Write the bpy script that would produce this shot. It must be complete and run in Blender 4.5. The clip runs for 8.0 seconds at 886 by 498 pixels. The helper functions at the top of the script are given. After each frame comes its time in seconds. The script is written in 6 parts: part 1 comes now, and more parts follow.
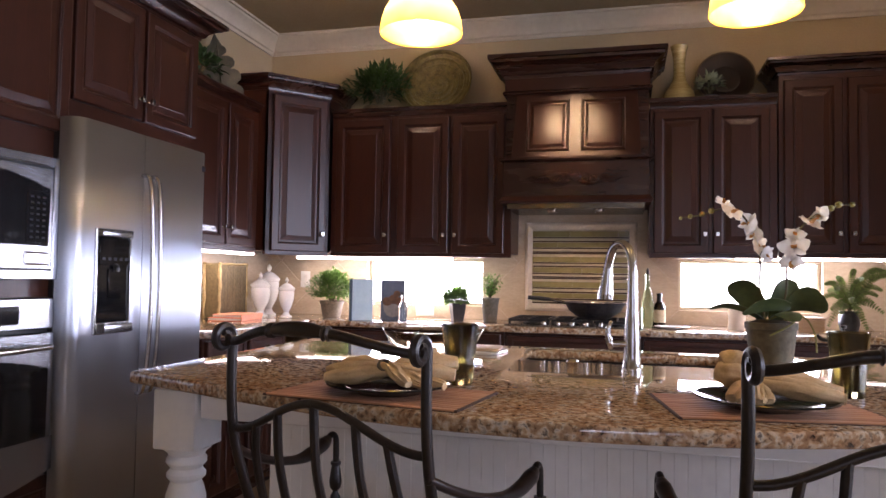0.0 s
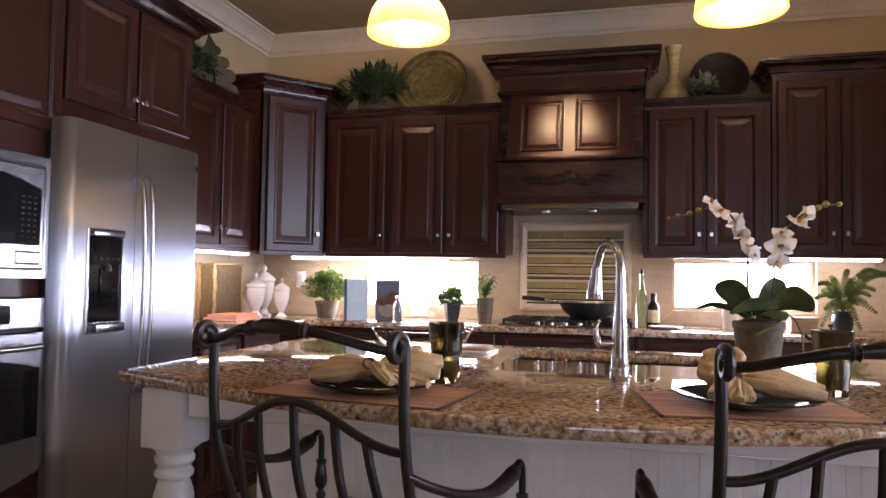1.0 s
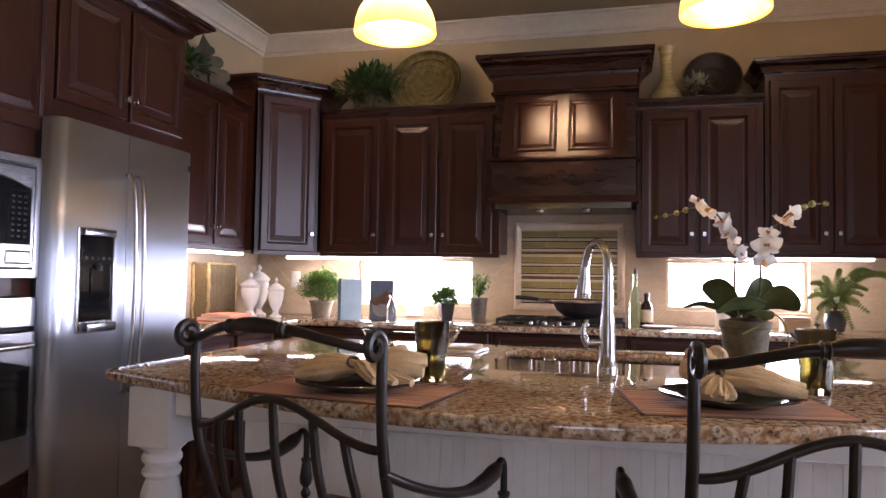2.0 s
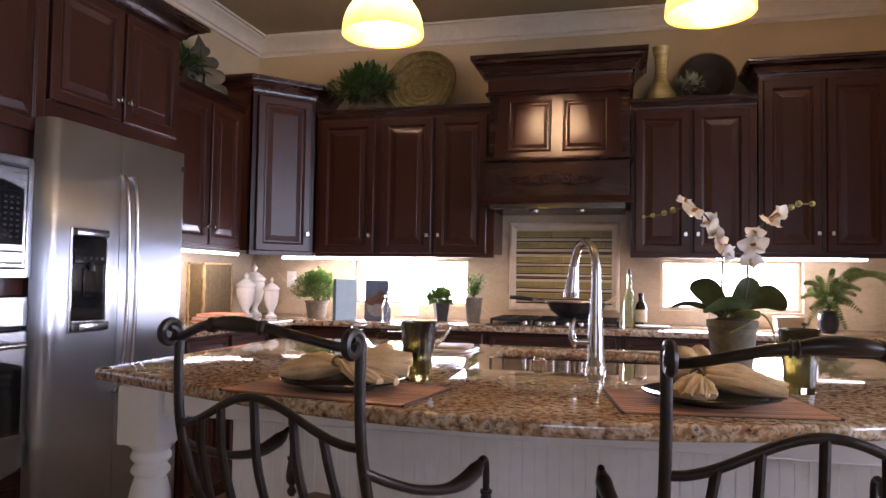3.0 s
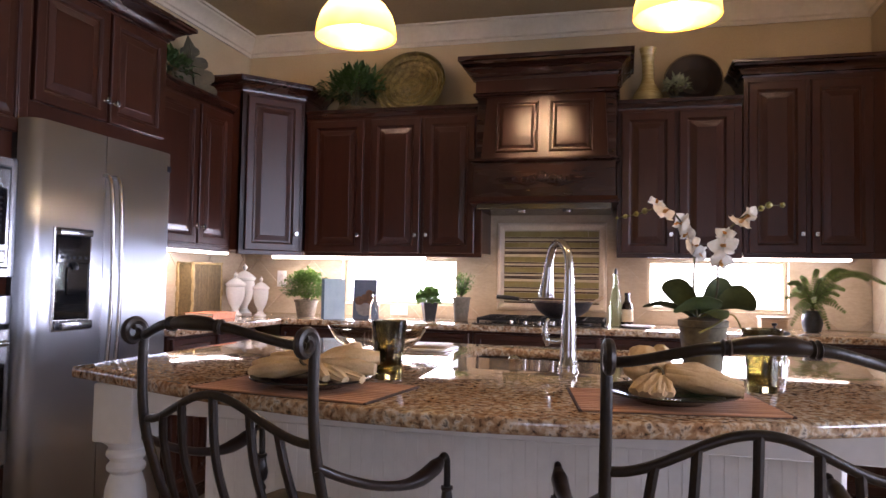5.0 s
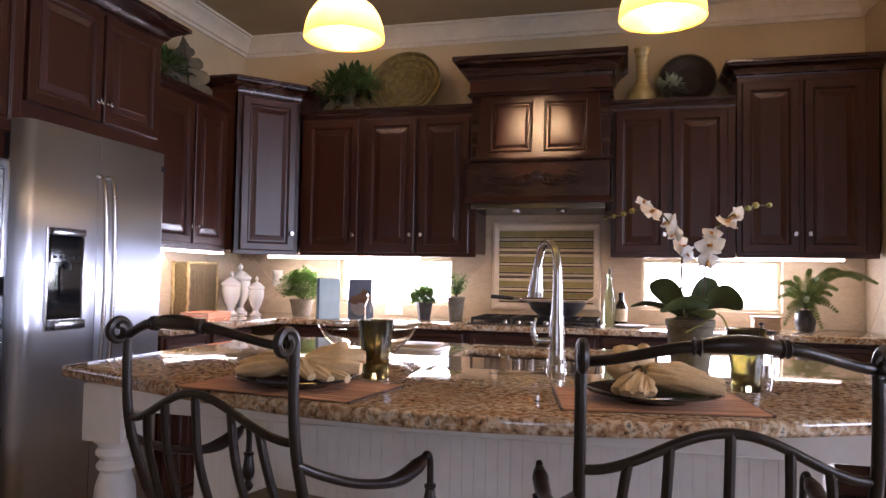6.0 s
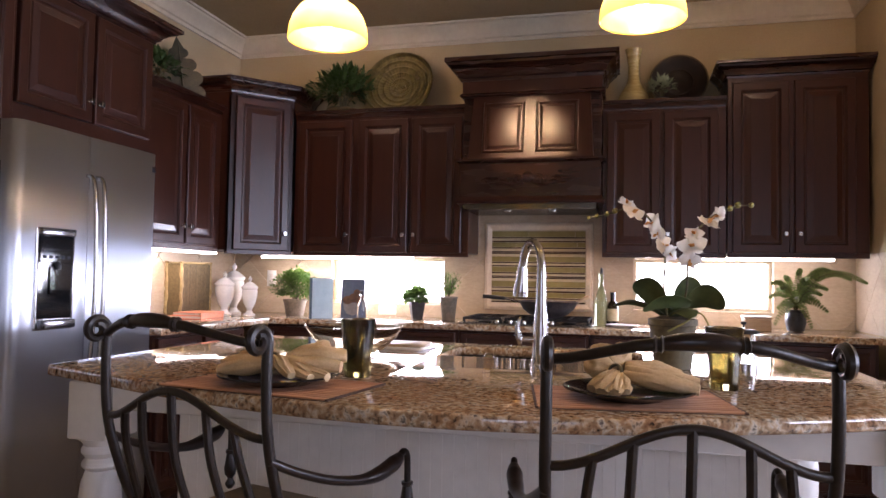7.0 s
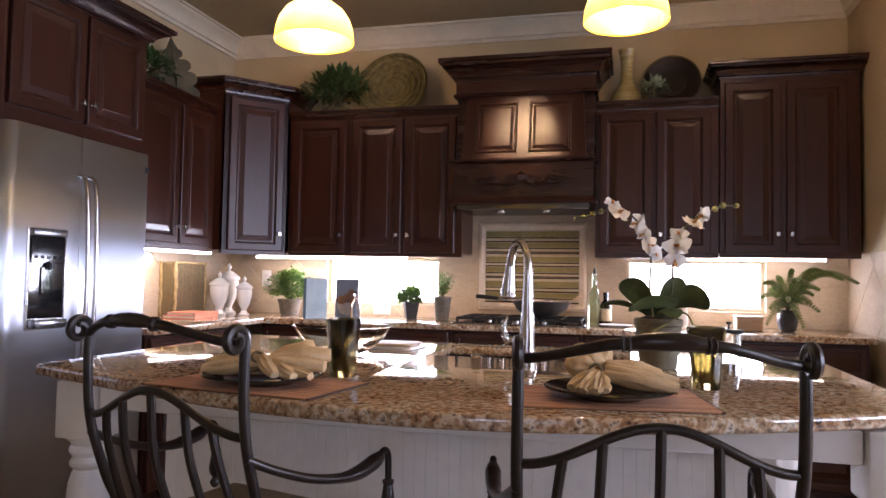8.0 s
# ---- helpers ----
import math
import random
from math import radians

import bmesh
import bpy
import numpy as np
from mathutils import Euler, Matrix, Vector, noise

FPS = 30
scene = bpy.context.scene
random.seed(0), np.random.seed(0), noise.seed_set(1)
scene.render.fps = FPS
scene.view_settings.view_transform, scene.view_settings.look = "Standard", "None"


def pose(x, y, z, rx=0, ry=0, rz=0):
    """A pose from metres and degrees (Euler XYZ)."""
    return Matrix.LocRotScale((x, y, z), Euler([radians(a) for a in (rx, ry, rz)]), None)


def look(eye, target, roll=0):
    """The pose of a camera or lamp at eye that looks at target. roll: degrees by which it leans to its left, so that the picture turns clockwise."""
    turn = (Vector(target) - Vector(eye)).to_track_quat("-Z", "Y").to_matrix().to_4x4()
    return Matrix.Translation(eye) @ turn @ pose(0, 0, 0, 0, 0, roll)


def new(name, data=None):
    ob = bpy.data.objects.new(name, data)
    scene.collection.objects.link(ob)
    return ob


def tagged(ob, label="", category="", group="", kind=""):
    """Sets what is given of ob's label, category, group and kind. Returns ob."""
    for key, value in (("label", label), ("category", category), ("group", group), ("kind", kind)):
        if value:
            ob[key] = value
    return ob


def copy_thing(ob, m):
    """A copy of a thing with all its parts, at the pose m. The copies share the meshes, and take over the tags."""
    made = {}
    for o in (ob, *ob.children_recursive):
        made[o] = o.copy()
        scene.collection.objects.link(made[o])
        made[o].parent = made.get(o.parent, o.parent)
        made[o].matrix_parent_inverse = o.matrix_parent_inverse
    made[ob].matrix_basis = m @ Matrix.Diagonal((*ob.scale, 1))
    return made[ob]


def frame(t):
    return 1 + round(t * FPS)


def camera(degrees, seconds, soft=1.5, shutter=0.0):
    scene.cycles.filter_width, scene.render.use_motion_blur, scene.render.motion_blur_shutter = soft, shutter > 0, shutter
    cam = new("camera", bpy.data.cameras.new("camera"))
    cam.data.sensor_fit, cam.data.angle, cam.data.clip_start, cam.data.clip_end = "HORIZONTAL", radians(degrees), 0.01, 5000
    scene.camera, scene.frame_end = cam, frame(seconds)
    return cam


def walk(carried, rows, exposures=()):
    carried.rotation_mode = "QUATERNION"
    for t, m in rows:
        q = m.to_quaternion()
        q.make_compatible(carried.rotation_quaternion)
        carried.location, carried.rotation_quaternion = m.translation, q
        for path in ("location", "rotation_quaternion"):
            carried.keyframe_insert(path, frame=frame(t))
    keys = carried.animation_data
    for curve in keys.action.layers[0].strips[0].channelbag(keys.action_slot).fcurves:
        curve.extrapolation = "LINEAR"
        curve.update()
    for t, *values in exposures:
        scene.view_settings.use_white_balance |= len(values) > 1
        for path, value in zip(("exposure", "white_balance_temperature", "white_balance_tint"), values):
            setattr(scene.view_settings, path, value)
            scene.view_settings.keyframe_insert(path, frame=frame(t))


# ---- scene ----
cam = camera(64.0, 8.0)
EXPOSURE, KELVIN, TINT = 0.22, 6280, 33
PATH = [
    (0, (0.465, -0.989, 1.185), (-0.032, 0.947, 1.267), 0.9),
    (0.5, (0.483, -0.987, 1.182), (-0.015, 0.948, 1.265), 0.9),
    (1, (0.502, -0.986, 1.18), (0.004, 0.949, 1.265), 0.9),
    (1.5, (0.521, -0.983, 1.179), (0.024, 0.953, 1.264), 0.9),
    (3, (0.577, -0.984, 1.177), (0.078, 0.951, 1.263), 0.9),
    (3.5, (0.6, -0.986, 1.179), (0.099, 0.949, 1.264), 0.9),
    (4, (0.617, -0.986, 1.179), (0.118, 0.949, 1.264), 1.0),
    (4.5, (0.64, -0.987, 1.179), (0.14, 0.948, 1.264), 1.0),
    (6, (0.7, -0.991, 1.181), (0.198, 0.943, 1.264), 1.0),
    (6.5, (0.722, -0.992, 1.179), (0.22, 0.942, 1.263), 1.0),
    (7, (0.752, -0.993, 1.179), (0.249, 0.941, 1.263), 1.0),
    (7.5, (0.775, -0.993, 1.179), (0.272, 0.941, 1.264), 1.0),
    (8, (0.796, -0.994, 1.18), (0.292, 0.94, 1.264), 1.0),
]
walk(cam, [(t, look(eye, target, roll)) for t, eye, target, roll in PATH], [(0.0, EXPOSURE, KELVIN, TINT), (8.0, EXPOSURE, KELVIN, TINT)])

# ---- numbers of the plan ----
XL, YB, XR, CEIL = -2.06, 3.70, 2.075, 2.93     # left wall, back wall, right stub wall, ceiling
CT = 0.914                                       # counter height
XE, YS = 6.0, -6.5                               # far wall and wall behind, of the open room

# ---- world and lights ----
world = bpy.data.worlds.new("world")
scene.world = world
world.use_nodes = True
wn = world.node_tree.nodes
sky = wn.new("ShaderNodeTexSky")
sky.sky_type = "NISHITA"
sky.sun_disc = False
sky.sun_elevation, sky.sun_rotation = radians(48), radians(110)
wn["Background"].inputs["Strength"].default_value = 0.08
world.node_tree.links.new(sky.outputs["Color"], wn["Background"].inputs["Color"])


def lamp(name, kind, m, watts, colour, **more):
    data = bpy.data.lights.new(name, kind)
    data.energy, data.color = watts, colour
    for key, value in more.items():
        if key == "size":
            data.size = value
        elif key == "size_y":
            data.shape, data.size_y = "RECTANGLE", value
        elif key == "radius":
            data.shadow_soft_size = value
        elif key == "spot":
            data.spot_size, data.spot_blend = radians(value), 0.6
        elif key == "angle":
            data.angle = radians(value)
    ob = new(name, data)
    ob.matrix_world = m
    return ob


DAY, WARM, AMBER = (0.67, 0.82, 1.0), (1.0, 0.72, 0.42), (1.0, 0.80, 0.50)
lamp("sun", "SUN", look((9, 2, 8), (0, 0.5, 0)), 3.0, (1.0, 0.95, 0.88), angle=0.5)
# daylight in the openings; the south one is unseen fill for the island front
lamp("daylight_east", "AREA", look((XE - 0.03, 0.05, 1.68), (0, -0.3, 1.15)), 92, DAY, size=4.6, size_y=1.8)
lamp("added_south_fill", "AREA", look((2.05, YS + 0.03, 1.45), (1.2, 0, 1.0)), 11, DAY, size=2.8, size_y=1.6)
lamp("daylight_window", "AREA", look((-0.87, YB + 0.02, 1.16), (-0.87, 0, 1.10)), 17, (0.70, 0.85, 1.0), size=0.80, size_y=0.30)
lamp("daylight_window", "AREA", look((1.20, YB + 0.02, 1.17), (1.20, 0, 1.10)), 15, (0.70, 0.85, 1.0), size=0.80, size_y=0.30)
# recessed spots in the ceiling
lamp("downlight", "SPOT", look((0.03, 2.02, CEIL - 0.03), (0.17, 3.28, 2.04)), 100, (1.0, 0.68, 0.32), radius=0.05, spot=22)
lamp("downlight", "SPOT", look((-1.15, 2.35, CEIL - 0.03), (-1.15, 3.35, 2.3)), 18, WARM, radius=0.04, spot=110)
lamp("downlight", "SPOT", look((1.45, 2.35, CEIL - 0.03), (1.45, 3.35, 2.3)), 14, WARM, radius=0.04, spot=110)
# bars under the wall cabinets
lamp("vent_bulb", "SPOT", look((0.035, 3.30, 1.59), (0.035, 3.45, 0.9)), 4, WARM, radius=0.02, spot=120)
lamp("vent_bulb", "SPOT", look((0.315, 3.30, 1.59), (0.315, 3.45, 0.9)), 4, WARM, radius=0.02, spot=120)
lamp("cabinet_bar", "AREA", look((-1.08, 3.52, 1.295), (-1.08, 3.54, 0.9)), 5, (1.0, 0.90, 0.72), size=1.05, size_y=0.05)
lamp("cabinet_bar", "AREA", look((-1.86, 2.75, 1.295), (-1.88, 2.75, 0.9)), 2.2, (1.0, 0.90, 0.72), size=0.05, size_y=0.62)
lamp("cabinet_bar", "AREA", look((1.40, 3.52, 1.295), (1.40, 3.54, 0.9)), 0.6, (1.0, 0.88, 0.68), size=0.95, size_y=0.05)


# ---- materials ----
def shader(name, rough=0.5, metal=0.0, colour=(0.5, 0.5, 0.5)):
    m = bpy.data.materials.new(name)
    m.use_nodes = True
    p = m.node_tree.nodes["Principled BSDF"]
    p.inputs["Roughness"].default_value = rough
    p.inputs["Metallic"].default_value = metal
    p.inputs["Base Color"].default_value = (*colour, 1)
    return m, p, m.node_tree.nodes, m.node_tree.links


def coords(nodes, links, scale=(1, 1, 1)):
    c, mp = nodes.new("ShaderNodeTexCoord"), nodes.new("ShaderNodeMapping")
    mp.inputs["Scale"].default_value = scale
    links.new(c.outputs["Object"], mp.inputs["Vector"])
    return mp.outputs["Vector"]


def ramp(nodes, links, source, stops):
    r = nodes.new("ShaderNodeValToRGB")
    while len(r.color_ramp.elements) < len(stops):
        r.color_ramp.elements.new(0.5)
    for e, (at, c) in zip(r.color_ramp.elements, stops):
        e.position, e.color = at, (*c, 1)
    links.new(source, r.inputs["Fac"])
    return r.outputs["Color"]


def surf(name, c1, c2, scale=8.0, rough=0.5, metal=0.0, bump=0.1, stretch=(1, 1, 1), fine=6.0, coat=0.0, vary=0.0, roughvary=0.0, island=False, spec=0.5):
    """A surface whose colour wanders between two tones at two scales, with fine relief."""
    m, p, nodes, links = shader(name, rough, metal)
    v = coords(nodes, links, stretch)
    n1, n2 = nodes.new("ShaderNodeTexNoise"), nodes.new("ShaderNodeTexNoise")
    for n, sc, det in ((n1, scale, 3), (n2, scale * fine, 5)):
        n.inputs["Scale"].default_value, n.inputs["Detail"].default_value = sc, det
        links.new(v, n.inputs["Vector"])
    mix = nodes.new("ShaderNodeMath")
    mix.operation = "MULTIPLY_ADD"
    mix.inputs[1].default_value = 0.45
    links.new(n2.outputs["Fac"], mix.inputs[0])
    half = nodes.new("ShaderNodeMath")
    half.operation = "MULTIPLY"
    half.inputs[1].default_value = 0.55
    links.new(n1.outputs["Fac"], half.inputs[0])
    links.new(half.outputs[0], mix.inputs[2])
    fac = mix.outputs[0]
    if vary:
        src = nodes.new("ShaderNodeNewGeometry").outputs["Random Per Island"] if island else nodes.new("ShaderNodeObjectInfo").outputs["Random"]
        add = nodes.new("ShaderNodeMath")
        add.operation = "MULTIPLY_ADD"
        add.inputs[1].default_value = vary
        links.new(src, add.inputs[0])
        links.new(fac, add.inputs[2])
        fac = add.outputs[0]
    lo, hi = (0.36, 0.64) if not vary else (0.36, 0.64 + vary)
    links.new(ramp(nodes, links, fac, [(lo, c1), (hi, c2)]), p.inputs["Base Color"])
    if bump:
        b = nodes.new("ShaderNodeBump")
        b.inputs["Strength"].default_value, b.inputs["Distance"].default_value = bump, 0.004
        links.new(n2.outputs["Fac"], b.inputs["Height"])
        links.new(b.outputs["Normal"], p.inputs["Normal"])
    if roughvary:
        r = nodes.new("ShaderNodeMapRange")
        r.inputs["To Min"].default_value, r.inputs["To Max"].default_value = rough - roughvary, rough + roughvary
        links.new(n1.outputs["Fac"], r.inputs["Value"])
        links.new(r.outputs[0], p.inputs["Roughness"])
    p.inputs["Specular IOR Level"].default_value = spec
    p.inputs["Coat Weight"].default_value = coat
    p.inputs["Coat Roughness"].default_value = 0.18
    return m


def glassy(name, colour, rough=0.02, ior=1.45):
    m, p, nodes, links = shader(name, rough, 0.0, colour)
    p.inputs["Transmission Weight"].default_value = 1.0
    p.inputs["IOR"].default_value = ior
    n = nodes.new("ShaderNodeTexNoise")
    n.inputs["Scale"].default_value = 30
    links.new(coords(nodes, links), n.inputs["Vector"])
    b = nodes.new("ShaderNodeBump")
    b.inputs["Strength"].default_value, b.inputs["Distance"].default_value = 0.05, 0.002
    links.new(n.outputs["Fac"], b.inputs["Height"])
    links.new(b.outputs["Normal"], p.inputs["Normal"])
    return m


def glow(name, colour, strength):
    m, p, nodes, links = shader(name, 0.5, 0.0, (0.8, 0.8, 0.8))
    p.inputs["Emission Color"].default_value = (*colour, 1)
    p.inputs["Emission Strength"].default_value = strength
    return m


def granite(name):
    m, p, nodes, links = shader(name, 0.05)
    p.inputs["IOR"].default_value = 1.70
    v = coords(nodes, links)
    big, mid, fine = (nodes.new("ShaderNodeTexNoise") for _ in range(3))
    for n, sc, det, dis in ((big, 7, 4, 0.6), (mid, 58, 8, 0.35), (fine, 95, 5, 0.3)):
        n.inputs["Scale"].default_value, n.inputs["Detail"].default_value, n.inputs["Distortion"].default_value = sc, det, dis
        links.new(v, n.inputs["Vector"])
    base = ramp(nodes, links, mid.outputs["Fac"], [(0.295, (0.040, 0.034, 0.030)), (0.36, (0.27, 0.175, 0.11)), (0.48, (0.40, 0.285, 0.185)), (0.555, (0.55, 0.465, 0.36)), (0.62, (0.60, 0.56, 0.49)), (0.68, (0.22, 0.20, 0.185))])
    tone = ramp(nodes, links, big.outputs["Fac"], [(0.36, (0.84, 0.62, 0.44)), (0.62, (1.0, 0.96, 0.90))])
    mul = nodes.new("ShaderNodeMix")
    mul.data_type, mul.blend_type = "RGBA", "MULTIPLY"
    mul.inputs["Factor"].default_value = 0.8
    links.new(base, mul.inputs[6])
    links.new(tone, mul.inputs[7])
    fleck = ramp(nodes, links, fine.outputs["Fac"], [(0.375, (0.05, 0.05, 0.055)), (0.42, (0.85, 0.83, 0.8)), (0.5, (1, 1, 1)), (0.62, (1.25, 1.2, 1.12))])
    mul2 = nodes.new("ShaderNodeMix")
    mul2.data_type, mul2.blend_type = "RGBA", "MULTIPLY"
    mul2.inputs["Factor"].default_value = 0.55
    links.new(mul.outputs[2], mul2.inputs[6])
    links.new(fleck, mul2.inputs[7])
    links.new(mul2.outputs[2], p.inputs["Base Color"])
    b = nodes.new("ShaderNodeBump")
    b.inputs["Strength"].default_value, b.inputs["Distance"].default_value = 0.007, 0.002
    links.new(big.outputs["Fac"], b.inputs["Height"])
    links.new(b.outputs["Normal"], p.inputs["Normal"])
    return m


def brushed(name, colour, rough, stretch, aniso=0.0, waves=(1, 1, 1), dent=0.25):
    m, p, nodes, links = shader(name, rough, 1.0, colour)
    v = coords(nodes, links, stretch)
    n = nodes.new("ShaderNodeTexNoise")
    n.inputs["Scale"].default_value, n.inputs["Detail"].default_value = 60, 4
    links.new(v, n.inputs["Vector"])
    wave = nodes.new("ShaderNodeTexNoise")
    wave.inputs["Scale"].default_value, wave.inputs["Detail"].default_value = 2.2, 1
    links.new(coords(nodes, links, waves), wave.inputs["Vector"])
    r = nodes.new("ShaderNodeMapRange")
    r.inputs["To Min"].default_value, r.inputs["To Max"].default_value = rough - 0.03, rough + 0.04
    links.new(n.outputs["Fac"], r.inputs["Value"])
    links.new(r.outputs[0], p.inputs["Roughness"])
    b = nodes.new("ShaderNodeBump")
    b.inputs["Strength"].default_value, b.inputs["Distance"].default_value = min(dent, 1.0), 0.012 * max(dent, 1.0)
    links.new(wave.outputs["Fac"], b.inputs["Height"])
    links.new(b.outputs["Normal"], p.inputs["Normal"])
    if aniso:
        p.inputs["Anisotropic"].default_value = aniso
        tg = nodes.new("ShaderNodeCombineXYZ")
        tg.inputs["Z"].default_value = 1.0
        links.new(tg.outputs[0], p.inputs["Tangent"])
    return m


M = {}
M["cherry"] = surf("cherry_wood", (0.036, 0.0108, 0.0056), (0.050, 0.0152, 0.0078), 3.0, 0.30, 0, 0.008, (5, 5, 0.6), 7, roughvary=0.03, spec=0.34)
M["cherry_dark"] = surf("cherry_trim_wood", (0.024, 0.0072, 0.0038), (0.034, 0.0105, 0.0055), 3.0, 0.27, 0, 0.008, (0.8, 5, 5), 7, roughvary=0.03, spec=0.45)
M["white_paint"] = surf("white_painted_wood", (0.74, 0.73, 0.71), (0.82, 0.81, 0.79), 5, 0.38, 0, 0.04)
M["trim"] = surf("white_trim_paint", (0.55, 0.475, 0.35), (0.62, 0.545, 0.41), 5, 0.45, 0, 0.04)
M["wall"] = surf("tan_wall_paint", (0.40, 0.305, 0.170), (0.46, 0.36, 0.21), 2.5, 0.8, 0, 0.12, fine=40)
M["ceiling"] = surf("ceiling_paint", (0.35, 0.265, 0.14), (0.41, 0.32, 0.18), 2.0, 0.85, 0, 0.12, fine=40)
M["floor"] = surf("floor_tile", (0.34, 0.22, 0.12), (0.50, 0.36, 0.21), 3.0, 0.32, 0, 0.06, vary=0.25)
M["grout"] = surf("grout", (0.46, 0.385, 0.285), (0.56, 0.475, 0.36), 20, 0.9, 0, 0.2)
M["stone"] = surf("travertine_tile", (0.41, 0.315, 0.21), (0.55, 0.445, 0.315), 7, 0.38, 0, 0.08, (1, 1, 2.4), vary=0.12, island=True)
M["stone_frame"] = surf("pale_stone_moulding", (0.58, 0.47, 0.35), (0.70, 0.60, 0.47), 9, 0.4, 0, 0.06)
M["granite"] = granite("brown_granite")
M["steel"] = brushed("brushed_stainless", (0.31, 0.31, 0.32), 0.22, (0.4, 30, 30), 0.5)
M["steel_v"] = brushed("brushed_stainless_door", (0.60, 0.63, 0.69), 0.15, (14, 14, 0.3), 0.5, (0.5, 0.5, 2.0), 0.6)
sv = M["steel_v"].node_tree
smear, both = sv.nodes.new("ShaderNodeBsdfAnisotropic"), sv.nodes.new("ShaderNodeMixShader")
smear.inputs["Color"].default_value = (0.60, 0.63, 0.69, 1)
smear.inputs["Roughness"].default_value, smear.inputs["Anisotropy"].default_value = 0.36, 0.76
upright = sv.nodes.new("ShaderNodeCombineXYZ")
upright.inputs["Z"].default_value = 1.0
sv.links.new(upright.outputs[0], smear.inputs["Tangent"])
sv.links.new(sv.nodes["Principled BSDF"].inputs["Normal"].links[0].from_socket, smear.inputs["Normal"])
both.inputs["Fac"].default_value = 0.7
sv.links.new(sv.nodes["Principled BSDF"].outputs[0], both.inputs[1])
sv.links.new(smear.outputs[0], both.inputs[2])
sv.links.new(both.outputs[0], sv.nodes["Material Output"].inputs["Surface"])
M["vent_steel"] = brushed("dark_brushed_vent_steel", (0.13, 0.12, 0.105), 0.24, (0.4, 30, 30))
M["chrome"] = brushed("satin_nickel", (0.50, 0.48, 0.46), 0.20, (8, 8, 8))
M["black_glass"] = surf("black_glass", (0.006, 0.006, 0.007), (0.010, 0.010, 0.011), 4, 0.06, 0, 0)
M["black_plastic"] = surf("black_plastic", (0.012, 0.012, 0.013), (0.02, 0.02, 0.021), 30, 0.4, 0, 0.05)
M["grey_key"] = surf("grey_key", (0.014, 0.014, 0.016), (0.030, 0.030, 0.034), 30, 0.6, 0, 0, spec=0.2)
M["iron"] = surf("dark_bronze_iron", (0.010, 0.0065, 0.005), (0.024, 0.0150, 0.011), 25, 0.36, 0.2, 0.22, fine=5, roughvary=0.1)
M["iron_wood"] = surf("dark_turned_wood", (0.010, 0.0055, 0.0042), (0.022, 0.011, 0.0075), 10, 0.28, 0, 0.06, (1, 8, 8))
M["seat"] = surf("tan_seat_fabric", (0.26, 0.20, 0.13), (0.34, 0.27, 0.18), 60, 0.9, 0, 0.3)
M["backdrop"] = glow("bright_outdoors", (0.88, 0.94, 1.0), 16.0)
# dim glow, added behind the south openings only
M["added_glow"] = glow("added_south_glow", (0.72, 0.86, 1.0), 1.5)
M["outdoors"] = glow("hazy_outdoors", (0.72, 0.86, 1.0), 7.0)
M["bar"] = glow("light_bar", (1.0, 0.92, 0.78), 9.0)
M["can"] = glow("downlight_bulb", (1.0, 0.85, 0.62), 12.0)
M["pane"] = glassy("window_glass", (1, 1, 1), 0.0, 1.02)


# ---- mesh helpers ----
def box(x0, x1, y0, y1, z0, z1, bev=0.0, seg=1, bm=None):
    b = bmesh.new()
    v = [b.verts.new((x, y, z)) for x in (x0, x1) for y in (y0, y1) for z in (z0, z1)]
    for f in ((0, 1, 3, 2), (4, 6, 7, 5), (0, 4, 5, 1), (2, 3, 7, 6), (0, 2, 6, 4), (1, 5, 7, 3)):
        b.faces.new([v[i] for i in f])
    if bev:
        bmesh.ops.bevel(b, geom=b.edges[:], offset=bev, segments=seg, profile=0.5, affect="EDGES")
    return join(bm, b) if bm else b


def join(bm, other, m=None):
    """Adds another bmesh to bm."""
    if m is not None:
        other.transform(m)
    made = [bm.verts.new(v.co) for v in other.verts]
    other.verts.index_update()
    for f in other.faces:
        bm.faces.new([made[v.index] for v in f.verts])
    other.free()
    return bm


def lathe(profile, n=28, bm=None, at=(0, 0, 0)):
    """A turned solid round z from rows of (radius, height)."""
    b = bmesh.new()
    rings = []
    for r, z in profile:
        if r < 1e-5:
            rings.append([b.verts.new((at[0], at[1], at[2] + z))])
        else:
            rings.append([b.verts.new((at[0] + r * math.cos(2 * math.pi * i / n), at[1] + r * math.sin(2 * math.pi * i / n), at[2] + z)) for i in range(n)])
    for a, c in zip(rings, rings[1:]):
        for i in range(n):
            k = (i + 1) % n
            if len(a) == 1 and len(c) == 1:
                continue
            if len(a) == 1:
                b.faces.new((a[0], c[k], c[i]))
            elif len(c) == 1:
                b.faces.new((a[i], a[k], c[0]))
            else:
                b.faces.new((a[i], a[k], c[k], c[i]))
    bmesh.ops.recalc_face_normals(b, faces=b.faces[:])
    return join(bm, b) if bm else b


def smooth_path(points, steps=6):
    """A curve through the points."""
    pts = [Vector(p) for p in points]
    out = []
    for i in range(len(pts) - 1):
        p0, p1, p2, p3 = pts[max(i - 1, 0)], pts[i], pts[i + 1], pts[min(i + 2, len(pts) - 1)]
        for k in range(steps):
            t = k / steps
            out.append(0.5 * ((2 * p1) + (p2 - p0) * t + (2 * p0 - 5 * p1 + 4 * p2 - p3) * t * t + (3 * p1 - p0 - 3 * p2 + p3) * t ** 3))
    out.append(pts[-1])
    return out


